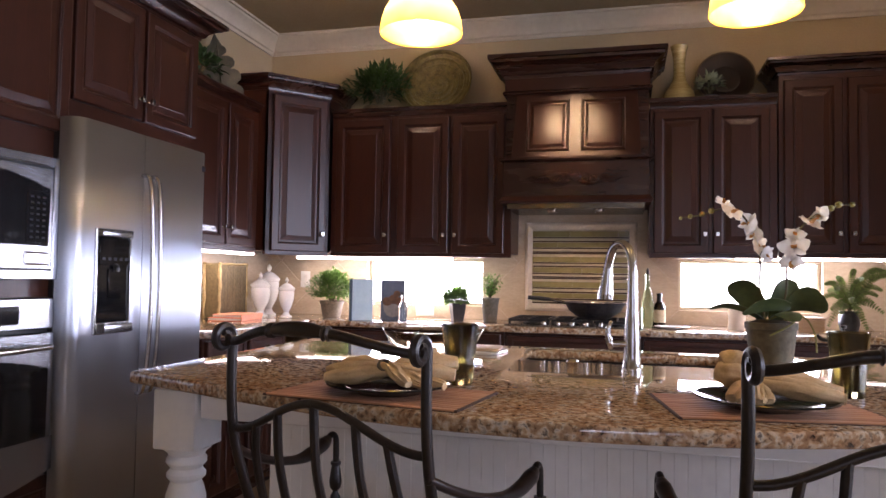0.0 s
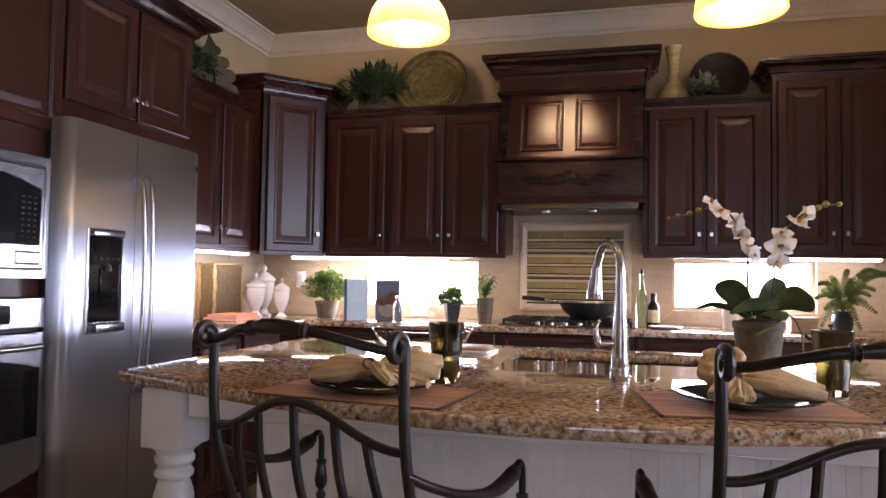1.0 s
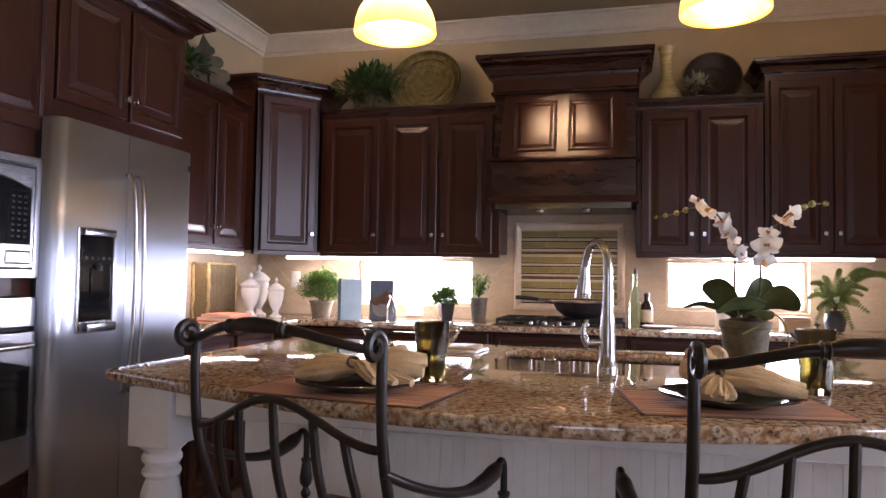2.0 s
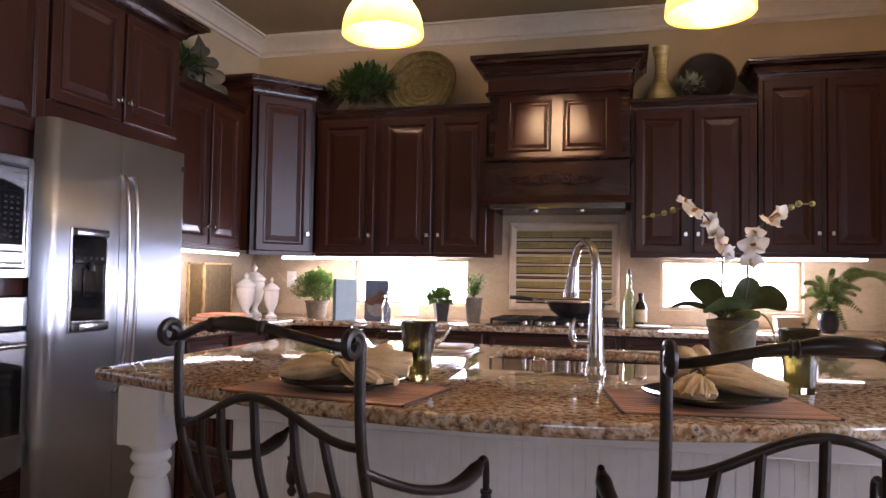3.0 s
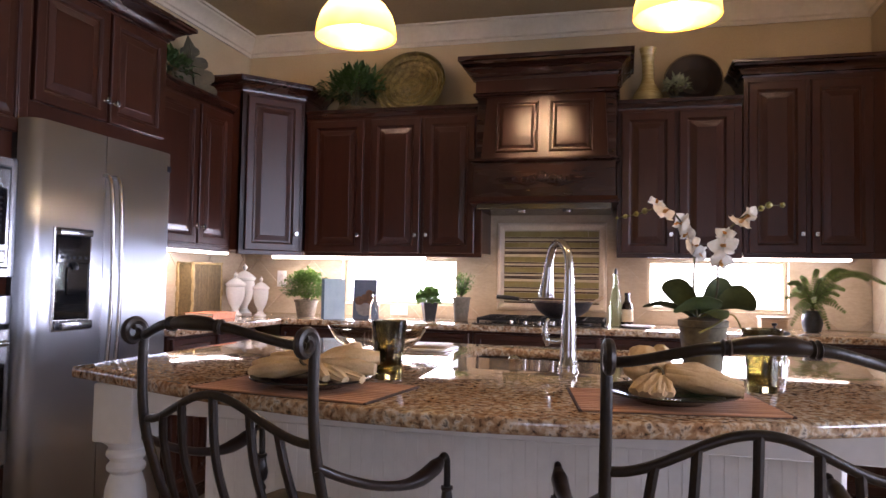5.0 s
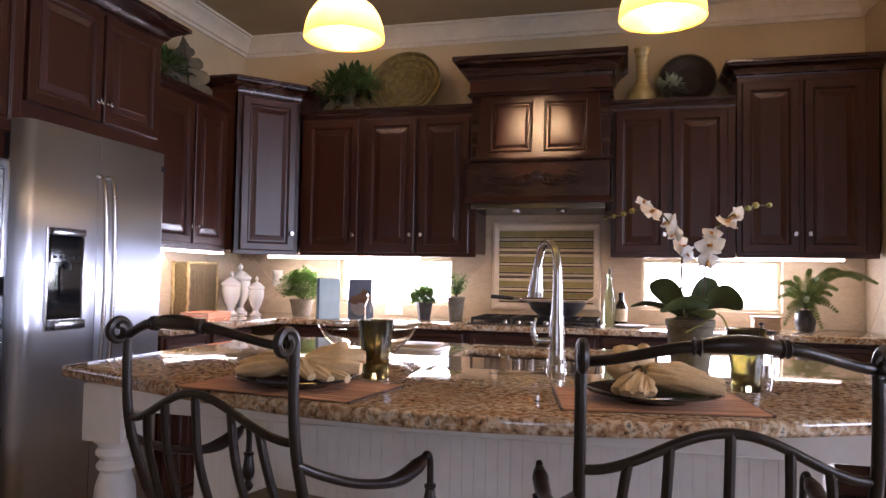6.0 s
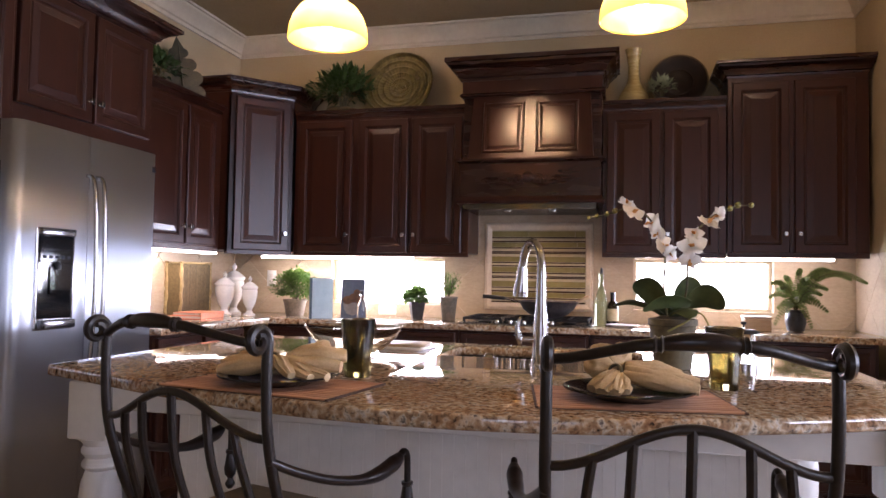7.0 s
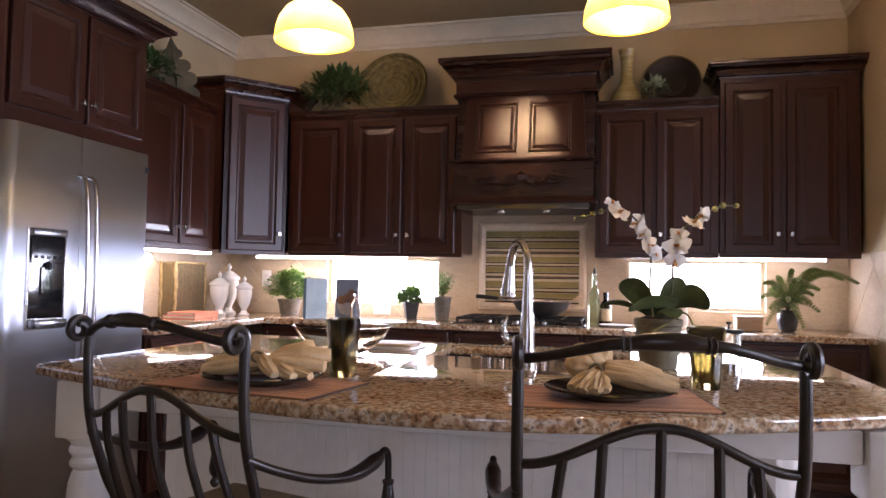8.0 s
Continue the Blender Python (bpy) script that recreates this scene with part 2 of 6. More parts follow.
def tube(points, radius, n=8, bm=None, steps=6, flat=1.0, curved=True):
    """A rod along the points; radius: one number or one a point."""
    pts = smooth_path(points, steps) if curved else [Vector(p) for p in points]
    count = len(points)
    radii = list(radius) if isinstance(radius, (list, tuple)) else [radius] * count
    b = bmesh.new()
    rings, up = [], None
    for i, p in enumerate(pts):
        d = (pts[min(i + 1, len(pts) - 1)] - pts[max(i - 1, 0)]).normalized()
        if up is None:
            up = d.orthogonal().normalized()
        up = (up - d * up.dot(d)).normalized()
        side = d.cross(up)
        f = i / (len(pts) - 1) * (count - 1)
        k = min(int(f), count - 2)
        r = radii[k] * (1 - f + k) + radii[k + 1] * (f - k)
        rings.append([b.verts.new(p + up * (r * flat * math.cos(2 * math.pi * j / n)) + side * (r * math.sin(2 * math.pi * j / n))) for j in range(n)])
    for a, c in zip(rings, rings[1:]):
        for j in range(n):
            k = (j + 1) % n
            b.faces.new((a[j], a[k], c[k], c[j]))
    b.faces.new(rings[0][::-1])
    b.faces.new(rings[-1])
    bmesh.ops.recalc_face_normals(b, faces=b.faces[:])
    return join(bm, b) if bm else b


def prism(poly, z0, z1, bev=0.0, bm=None, seg=2):
    """An upright solid over a plan outline."""
    b = bmesh.new()
    low = [b.verts.new((x, y, z0)) for x, y in poly]
    top = [b.verts.new((x, y, z1)) for x, y in poly]
    b.faces.new(low[::-1])
    b.faces.new(top)
    for i in range(len(poly)):
        k = (i + 1) % len(poly)
        b.faces.new((low[i], low[k], top[k], top[i]))
    bmesh.ops.recalc_face_normals(b, faces=b.faces[:])
    if bev:
        rim = [e for e in b.edges if abs(e.verts[0].co.z - e.verts[1].co.z) < 1e-6]
        bmesh.ops.bevel(b, geom=rim, offset=bev, segments=seg, profile=0.5, affect="EDGES")
    return join(bm, b) if bm else b


def moulding(path, profile, bm=None):
    """A moulding along a plan path, its profile rows of (outwards to the right of the way, height)."""
    b = bmesh.new()
    n = len(path)
    rows = []
    for i, p in enumerate(path):
        p = Vector(p)
        d1 = (Vector(path[i]) - Vector(path[i - 1])).normalized() if i else None
        d2 = (Vector(path[i + 1]) - Vector(path[i])).normalized() if i < n - 1 else None
        d1, d2 = d1 or d2, d2 or d1
        n1, n2 = Vector((d1.y, -d1.x)), Vector((d2.y, -d2.x))
        o = (n1 + n2)
        o /= max(o.dot(n1), 0.2)
        rows.append([b.verts.new((p.x + o.x * u, p.y + o.y * u, z)) for u, z in profile])
    for a, c in zip(rows, rows[1:]):
        for i in range(len(profile)):
            k = (i + 1) % len(profile)
            b.faces.new((a[i], a[k], c[k], c[i]))
    b.faces.new(rows[0][::-1])
    b.faces.new(rows[-1])
    bmesh.ops.recalc_face_normals(b, faces=b.faces[:])
    return join(bm, b) if bm else b


def rings(w, h, steps, x=0.0, z=0.0):
    """A panelled plate in the xz plane, front to -y, from rows of (inset, y)."""
    b = bmesh.new()
    loops = []
    for inset, y in steps:
        loops.append([b.verts.new((x + px, y, z + pz)) for px, pz in ((inset, inset), (w - inset, inset), (w - inset, h - inset), (inset, h - inset))])
    for a, c in zip(loops, loops[1:]):
        for i in range(4):
            k = (i + 1) % 4
            b.faces.new((a[i], a[k], c[k], c[i]))
    b.faces.new(loops[-1])
    b.faces.new(loops[0][::-1])
    bmesh.ops.recalc_face_normals(b, faces=b.faces[:])
    return b


def mesh_of(name, bm, material, sharp=38):
    me = bpy.data.meshes.new(name)
    bm.to_mesh(me)
    bm.free()
    me.polygons.foreach_set("use_smooth", [True] * len(me.polygons))
    me.set_sharp_from_angle(angle=radians(sharp))
    me.materials.append(material)
    return me


def part(name, bm, material, parent=None, label="", m=None, sharp=38):
    ob = new(name, mesh_of(name, bm, material, sharp) if isinstance(bm, bmesh.types.BMesh) else bm)
    if parent is not None:
        ob.parent = parent
    if m is not None:
        ob.matrix_basis = m
    return tagged(ob, label)


def thing(name, label, category, m=None, group="", kind=""):
    ob = new(name)
    ob.empty_display_size = 0.05
    if m is not None:
        ob.matrix_basis = m
    return tagged(ob, label, category, group, kind)


def solid(name, bm, material, label, category, m=None, group="", kind=""):
    return tagged(part(name, bm, material, None, "", m), label, category, group, kind)


def build_setting(name, bm, material, label, category):
    return solid(name, bm, material, label, category, kind="structure")


# ---- the room ----
build_setting("floor", box(XL - 0.2, XE + 0.2, YS - 0.2, YB + 0.2, -0.12, -0.012), M["grout"], "tan grout bed of the tiled kitchen floor", "floor")
build_setting("ceiling", box(XL - 0.2, XE + 0.2, YS - 0.2, YB + 0.2, CEIL, CEIL + 0.15), M["ceiling"], "flat tan painted ceiling with recessed lights", "ceiling")
WIN = [(-1.28, -0.45, 0.998, 1.318), (0.79, 1.615, 1.005, 1.325)]
north = bmesh.new()
cuts = [XL - 0.2, WIN[0][0], WIN[0][1], WIN[1][0], WIN[1][1], XE + 0.2]
for i in range(5):
    if i in (1, 3):
        w = WIN[i // 2]
        box(cuts[i], cuts[i + 1], YB, YB + 0.15, -0.1, w[2], bm=north)
        box(cuts[i], cuts[i + 1], YB, YB + 0.15, w[3], CEIL, bm=north)
    else:
        box(cuts[i], cuts[i + 1], YB, YB + 0.15, -0.1, CEIL, bm=north)
build_setting("wall_north", north, M["wall"], "tan painted kitchen wall with two low windows", "wall")
build_setting("wall_west", box(XL - 0.15, XL, YS - 0.2, YB, -0.1, CEIL), M["wall"], "tan painted wall behind the refrigerator", "wall")
build_setting("wall_stub", box(XR, XR + 0.14, 2.62, YB, -0.1, CEIL), M["wall"], "short tan painted wall at the counter's end", "wall")


def pierced(x0, x1, openings, depth):
    """A wall in the xz plane from x0 to x1 with openings (x0, x1, z0, z1)."""
    b = bmesh.new()
    at = x0
    for ox0, ox1, oz0, oz1 in openings:
        box(at, ox0, 0, depth, -0.1, CEIL, bm=b)
        box(ox0, ox1, 0, depth, -0.1, oz0, bm=b)
        box(ox0, ox1, 0, depth, oz1, CEIL, bm=b)
        at = ox1
    box(at, x1, 0, depth, -0.1, CEIL, bm=b)
    return b


# out of view; the fourth opening is added to brighten the refrigerator's reflection
EAST_OPEN = [(-2.2, -0.75, 0.75, 2.62), (-0.65, 0.8, 0.75, 2.62), (0.9, 2.35, 0.75, 2.62), (2.45, 3.60, 0.75, 2.62)]
b = pierced(YS - 0.2, YB + 0.2, EAST_OPEN, -0.15)
b.transform(pose(XE, 0, 0, 0, 0, 90))
build_setting("wall_east", b, M["wall"], "tan painted wall with tall windows, the fourth one added", "wall")
# both openings in this unseen wall are added, to pass fill to the island
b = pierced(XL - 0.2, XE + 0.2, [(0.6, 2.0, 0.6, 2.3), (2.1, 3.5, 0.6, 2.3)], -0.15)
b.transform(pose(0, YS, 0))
build_setting("wall_south", b, M["wall"], "unseen tan painted wall with two added windows", "wall")

# added glow behind the south openings, never in view
build_setting("backdrop", box(-2.0, 5.8, YS - 1.22, YS - 1.2, -0.1, 3.4), M["added_glow"], "dim glow added beyond the added south windows", "backdrop")

# cornice round the kitchen
CROWN = [(0.0, 2.795), (0.012, 2.795), (0.016, 2.815), (0.028, 2.822), (0.034, 2.85), (0.06, 2.885), (0.082, 2.898), (0.088, 2.912), (0.105, 2.914), (0.105, 2.928), (0.0, 2.928)]
build_setting("cornice", moulding([(XL, YS), (XL, YB), (XR, YB), (XR, 2.62)], CROWN), M["trim"], "white moulded cornice under the ceiling", "trim")
for x0, x1, z0, z1 in WIN:
    w = thing("window", "low wide window between counter and cabinets, bright outside", "window", pose((x0 + x1) / 2, YB + 0.07, z0), "kitchen windows", "structure")
    hw, h = (x1 - x0) / 2, z1 - z0
    fr = bmesh.new()
    for a in ((-hw, hw, 0, 0.022), (-hw, hw, h - 0.022, h)):
        box(a[0], a[1], -0.02, 0.03, a[2], a[3], 0.002, bm=fr)
    for a in ((-hw, -hw + 0.022), (hw - 0.022, hw)):
        box(a[0], a[1], -0.02, 0.03, 0.022, h - 0.022, 0.002, bm=fr)
    part("window_frame", fr, M["trim"], w)
    p = part("pane", box(-hw + 0.022, hw - 0.022, 0.002, 0.006, 0.022, h - 0.022), M["pane"], w)
    p.visible_shadow = False
build_setting("backdrop", box(-3.2, 3.2, YB + 0.9, YB + 0.92, 0.2, 2.4), M["backdrop"], "bright overexposed outdoors beyond the windows", "backdrop")
build_setting("backdrop", box(XE + 1.2, XE + 1.22, -4.5, 4.5, -0.1, 3.4), M["outdoors"], "bright outdoors beyond the tall windows", "backdrop")


# ---- cabinets ----
DOOR = [(0.0, 0.0), (0.0, -0.017), (0.0015, -0.0205), (0.005, -0.023), (0.044, -0.023), (0.047, -0.0215), (0.049, -0.018), (0.053, -0.0165), (0.056, -0.010), (0.066, -0.010), (0.0675, -0.0125), (0.096, -0.0175), (0.098, -0.019), (0.101, -0.019)]
TOPCROWN = [(-0.02, 0.0), (0.004, 0.0), (0.006, 0.012), (0.014, 0.016), (0.020, 0.034), (0.040, 0.056), (0.052, 0.062), (0.055, 0.072), (0.066, 0.074), (0.066, 0.092), (-0.02, 0.092)]


def scaled(profile, u, v, z):
    return [(a * u, z + c * v) for a, c in profile]


def knob_mesh():
    b = bmesh.new()
    lathe([(0.0, 0.0), (0.008, 0.0), (0.008, 0.003), (0.0045, 0.006), (0.0045, 0.014), (0.008, 0.017), (0.0, 0.017)], 12, b)
    box(-0.0115, 0.0115, -0.014, 0.014, 0.016, 0.026, 0.003, bm=b)
    b.transform(pose(0, 0, 0, 90))
    return mesh_of("knob", b, M["chrome"])


KNOB = knob_mesh()


def cabinet_door(parent, x0, x1, z0, z1, y, knob=None, steps=None, wood="cherry"):
    d = part("door", rings(x1 - x0, z1 - z0, steps or DOOR), M[wood], parent, m=pose(x0, y, z0), sharp=8)
    if knob:
        part("knob", KNOB, None, d, "satin nickel knob", pose(knob[0] - x0, -0.023, knob[1] - z0))
    return d


def wall_cabinet(m, width, z0, z1, doors, crown, label, depth=0.325, ends=(0.0, 0.0), ctop=0.092, cproud=1.0):
    """Local: x along the wall from 0, the wall at y 0, the front at -depth."""
    c = thing("wall_cabinet", label, "cabinet", m, "wall cabinets")
    b = box(0, width, -depth, 0, z0 + 0.028, z1, 0.002)
    box(0.0, width, -depth, -depth + 0.02, z0, z0 + 0.03, 0.003, bm=b)
    part("body", b, M["cherry"], c)
    for x0, x1, d0, d1, knob in doors:
        cabinet_door(c, x0, x1, d0, d1, -depth - 0.001, knob)
    pts = [(width, 0), (width, -depth), (0, -depth), (0, 0)]
    if not ends[0]:
        pts = pts[:3]
    if not ends[1]:
        pts = pts[1:]
    part("crown", moulding(pts[::-1], scaled(TOPCROWN, cproud, ctop / 0.092, crown)), M["cherry_dark"], c)
    return c


# back wall, beside the corner: three doors
wall_cabinet(pose(-1.425, YB - 0.002, 0), 1.205, 1.318, 2.245, [(0.037, 0.412, 1.343, 2.215, (0.387, 1.457)), (0.462, 0.802, 1.343, 2.215, (0.778, 1.457)), (0.828, 1.160, 1.343, 2.215, (0.852, 1.457))], 2.232,
             "dark cherry wall cabinet with three raised-panel doors", ends=(0, 0), ctop=0.055, cproud=0.55)
wall_cabinet(pose(0.605, YB - 0.002, 0), 0.70, 1.325, 2.225, [(0.025, 0.331, 1.352, 2.192, (0.308, 1.462)), (0.353, 0.657, 1.352, 2.192, (0.376, 1.462))], 2.212,
             "dark cherry wall cabinet with two raised-panel doors", ends=(0, 0), ctop=0.055, cproud=0.55)
wall_cabinet(pose(1.312, YB - 0.002, 0), 0.735, 1.330, 2.375, [(0.025, 0.327, 1.358, 2.340, (0.304, 1.465)), (0.353, 0.665, 1.358, 2.340, (0.376, 1.465))], 2.372,
             "tall dark cherry wall cabinet with two doors and crown", ends=(1, 1))
# left wall
wall_cabinet(pose(XL + 0.002, 2.15, 0, 0, 0, 90), 0.895, 1.325, 2.225, [(0.02, 0.498, 1.362, 2.19, (0.475, 1.462)), (0.518, 0.838, 1.362, 2.19, (0.541, 1.462))], 2.212,
             "dark cherry wall cabinet next to the refrigerator", depth=0.268, ends=(0, 0), ctop=0.055, cproud=0.55)
# corner, across
cc = thing("corner_cabinet", "tall diagonal dark cherry corner cabinet with one door", "cabinet", pose(0, 0, 0), "wall cabinets")
CP = [(XL + 0.003, 3.052), (XL + 0.33, 3.052), (-1.445, YB - 0.33), (-1.445, YB - 0.003), (XL + 0.003, YB - 0.003)]
b = prism(CP, 1.342, 2.372)
prism([(XL + 0.31, 3.052), (XL + 0.33, 3.052), (-1.445, YB - 0.33), (-1.445, YB - 0.31)], 1.318, 2.355, bm=b)
part("body", b, M["cherry"], cc)
diag = Vector((CP[2][0] - CP[1][0], CP[2][1] - CP[1][1]))
ang = math.degrees(math.atan2(diag.y, diag.x))
face = part("door", rings(diag.length - 0.062, 0.995, DOOR), M["cherry"], cc, sharp=8, m=pose(CP[1][0], CP[1][1], 1.345, 0, 0, ang) @ pose(0.031, -0.001, 0))
part("knob", KNOB, None, face, "satin nickel knob", pose(diag.length - 0.062 - 0.026, -0.023, 0.115))
part("crown", moulding([CP[0], CP[1], CP[2], CP[3]], scaled(TOPCROWN, 1.0, 1.0, 2.366)), M["cherry_dark"], cc)

# ---- range hood ----
hood = thing("range_hood", "dark cherry mantel range hood with two tapered panels", "range hood", pose(0.175, YB - 0.002, 0))
b = box(-0.425, 0.425, -0.36, 0, 1.90, 2.44, 0.002)
part("body", b, M["cherry_dark"], hood)
b = box(-0.425, 0.425, -0.475, 0, 1.672, 1.888, 0.003)
part("mantel", b, M["cherry_dark"], hood)
b = moulding([(-0.425, 0), (-0.425, -0.475), (0.425, -0.475), (0.425, 0)], [(-0.02, 1.884), (0.006, 1.884), (0.012, 1.892), (0.024, 1.898), (0.024, 1.912), (-0.02, 1.915)])
b = join(b, box(-0.42, 0.42, -0.47, -0.30, 1.895, 1.9145))
part("shelf", b, M["cherry_dark"], hood)
part("lower_moulding", moulding([(-0.425, 0), (-0.425, -0.475), (0.425, -0.475), (0.425, 0)], [(-0.02, 1.640), (0.014, 1.640), (0.020, 1.655), (0.012, 1.668), (0.004, 1.682), (-0.02, 1.682)]), M["cherry"], hood)
part("frieze", box(-0.43, 0.43, -0.40, 0, 2.325, 2.45, 0.003), M["cherry"], hood)
part("frieze_bead", moulding([(-0.43, 0), (-0.43, -0.40), (0.43, -0.40), (0.43, 0)], [(-0.01, 2.318), (0.010, 2.318), (0.014, 2.328), (0.008, 2.338), (-0.01, 2.338)]), M["cherry_dark"], hood)
part("crown", moulding([(-0.43, 0), (-0.43, -0.40), (0.43, -0.40), (0.43, 0)], scaled(TOPCROWN, 1.45, 1.45, 2.415)), M["cherry_dark"], hood)
part("crown_top", box(-0.43, 0.43, -0.41, 0, 2.52, 2.545), M["cherry_dark"], hood)
# the tapered front leans out towards the cook
lean = bmesh.new()
zt, zb, yt, yb, wt, wb = 2.318, 1.914, -0.385, -0.455, 0.358, 0.380
vs = [lean.verts.new(p) for p in ((-wb, yb, zb), (wb, yb, zb), (wt, yt, zt), (-wt, yt, zt), (-wb, -0.30, zb), (wb, -0.30, zb), (wt, -0.30, zt), (-wt, -0.30, zt))]
for f in ((0, 1, 2, 3), (4, 7, 6, 5), (0, 4, 5, 1), (3, 2, 6, 7), (1, 5, 6, 2), (0, 3, 7, 4)):
    lean.faces.new([vs[i] for i in f])
front = part("tapered_front", lean, M["cherry"], hood)
tilt = math.degrees(math.atan2(yb - yt, zt - zb))
for s in (-1, 1):
    pan = rings(0.255, 0.325, [(0, 0.0), (0.0, -0.004), (0.003, -0.010), (0.008, -0.012), (0.013, -0.010), (0.017, -0.0015), (0.025, -0.0015), (0.028, -0.004), (0.041, -0.0125), (0.044, -0.013)])
    part("raised_panel", pan, M["cherry"], front, sharp=12, m=pose(-0.1275 + s * 0.163, yb, zb, tilt) @ pose(0, -0.0005, 0.04))
# carved ornament: scrolls to both sides of a shell
carve = bmesh.new()
for s in (-1, 1):
    for cx, cz, r0, turns in ((0.045, 0.0, 0.024, 1.4), (0.085, -0.004, 0.018, -1.3), (0.125, 0.0, 0.015, 1.3)):
        pts = [(s * (cx + r0 * (1 - k / 14 * 0.8) * math.cos(turns * 2 * math.pi * k / 14)), -0.006, cz + r0 * (1 - k / 14 * 0.8) * math.sin(turns * 2 * math.pi * k / 14)) for k in range(15)]
        tube(pts, 0.0045, 6, carve, 1)
    tube([(s * 0.02, -0.006, -0.012), (s * 0.07, -0.008, -0.022), (s * 0.12, -0.008, -0.012), (s * 0.17, -0.006, -0.014), (s * 0.20, -0.005, -0.002)], [0.006, 0.007, 0.006, 0.005, 0.002], 6, carve, 4)
    tube([(s * 0.12, -0.006, 0.012), (s * 0.16, -0.007, 0.004), (s * 0.19, -0.006, 0.008), (s * 0.215, -0.005, 0.0)], [0.005, 0.006, 0.004, 0.002], 6, carve, 4)
for k in range(7):
    a = radians(30 + 20 * k)
    tube([(0, -0.006, -0.01), (0.022 * math.cos(a), -0.010, -0.01 + 0.03 * math.sin(a)), (0.034 * math.cos(a), -0.006, -0.01 + 0.045 * math.sin(a))], [0.003, 0.006, 0.003], 6, carve, 3)
part("carving", carve, M["cherry_dark"], hood, "carved scroll ornament", pose(0.0, -0.475, 1.782) @ Matrix.Diagonal((1.32, 1.25, 1.45, 1)))
vent = part("vent_insert", box(-0.40, 0.40, -0.468, -0.05, 1.606, 1.645, 0.003), M["vent_steel"], hood, "stainless vent insert")
for s in (-1, 1):
    part("vent_lamp", lathe([(0.0, 0), (0.028, 0), (0.030, 0.004), (0.03, 0.012), (0.0, 0.012)], 16), M["chrome"], vent, m=pose(s * 0.14, -0.36, 1.595))

# ---- oven tower and refrigerator ----
tower = thing("oven_tower", "tall dark cherry cabinet for built-in microwave and oven", "cabinet", pose(-1.565, 0.30, 0, 0, 0, 90))
b = box(0, 0.93, 0, 0.49, 0.09, 2.40, 0.003)
part("body", b, M["cherry"], tower)
part("toe_kick", box(0.0, 0.93, 0.06, 0.48, 0, 0.09), M["cherry_dark"], tower)
cabinet_door(tower, 0.03, 0.462, 1.70, 2.37, -0.001, (0.437, 1.81))
cabinet_door(tower, 0.468, 0.90, 1.70, 2.37, -0.001, (0.493, 1.81))
cabinet_door(tower, 0.03, 0.90, 0.11, 0.46, -0.001)
OVEN = pose(-1.568, 0.385, 0, 0, 0, 90)
mw = thing("microwave", "built-in stainless microwave with black door and keypad", "microwave", OVEN)
b = rings(0.755, 0.435, [(0, 0.0), (0, -0.052), (0.003, -0.055), (0.03, -0.055), (0.032, -0.05)], z=1.158)
part("trim_frame", b, M["steel"], mw)


def arched(x0, x1, z0, z1, rise, y0, y1, top=True, n=14):
    """A plate whose upper (or lower) edge is bowed."""
    poly = [(x0, z0), (x1, z0)] if top else []
    arc = [(x1 + (x0 - x1) * k / n, (z1 if top else z0) + (rise if top else -rise) * (1 - (2 * k / n - 1) ** 2)) for k in range(n + 1)]
    poly = poly + arc if top else [(x0, z1), (x1, z1)] + arc
    b = prism(poly, 0, 1)
    b.transform(Matrix(((1, 0, 0, 0), (0, 0, y1 - y0, y0), (0, 1, 0, 0), (0, 0, 0, 1))))
    bmesh.ops.recalc_face_normals(b, faces=b.faces[:])
    return b


part("gasket", box(0.031, 0.725, -0.0535, -0.0502, 1.186, 1.558, 0.001), M["black_plastic"], mw)
d = part("door", box(0.040, 0.717, -0.060, -0.054, 1.195, 1.550, 0.002), M["steel"], mw)
part("latch_plate", rings(0.105, 0.048, [(0, 0.0), (0, -0.002), (0.003, -0.004), (0.006, -0.002), (0.008, -0.002)], 0.600, 1.207), M["steel"], d, m=pose(0, -0.0602, 0))
part("window", arched(0.045, 0.70, 1.275, 1.475, 0.055, -0.064, -0.060), M["black_glass"], d)
keys = part("keypad", box(0.60, 0.695, -0.066, -0.064, 1.285, 1.465, 0.001), M["black_glass"], d)
for r in range(8):
    for c in range(3):
        part("key", box(0.614 + c * 0.026, 0.627 + c * 0.026, -0.0668, -0.066, 1.30 + r * 0.020, 1.307 + r * 0.020), M["grey_key"], keys)
oven = thing("wall_oven", "built-in stainless wall oven with black window", "oven", OVEN)
part("frame", box(0.0, 0.755, -0.02, 0.0, 0.455, 1.095, 0.002), M["black_plastic"], oven)
cp = part("control_panel", box(0.0, 0.755, -0.05, -0.021, 0.985, 1.093, 0.004), M["steel"], oven)
part("display", box(0.20, 0.60, -0.053, -0.05, 1.005, 1.068, 0.001), M["black_glass"], cp)
od = part("door", box(0.002, 0.753, -0.055, -0.021, 0.485, 0.972, 0.005), M["steel"], oven)
part("window", arched(0.03, 0.725, 0.60, 0.845, 0.05, -0.058, -0.055), M["black_glass"], od)
part("lower_panel", arched(0.002, 0.753, 0.49, 0.605, 0.06, -0.060, -0.0552, top=False), M["steel"], od)
h = part("handle", tube([(0.06, -0.10, 0.925), (0.38, -0.115, 0.925), (0.69, -0.10, 0.925)], 0.012, 12), M["chrome"], od)
for x in (0.08, 0.67):
    part("bracket", tube([(x, -0.055, 0.925), (x, -0.10, 0.925)], 0.008, 8), M["chrome"], h)

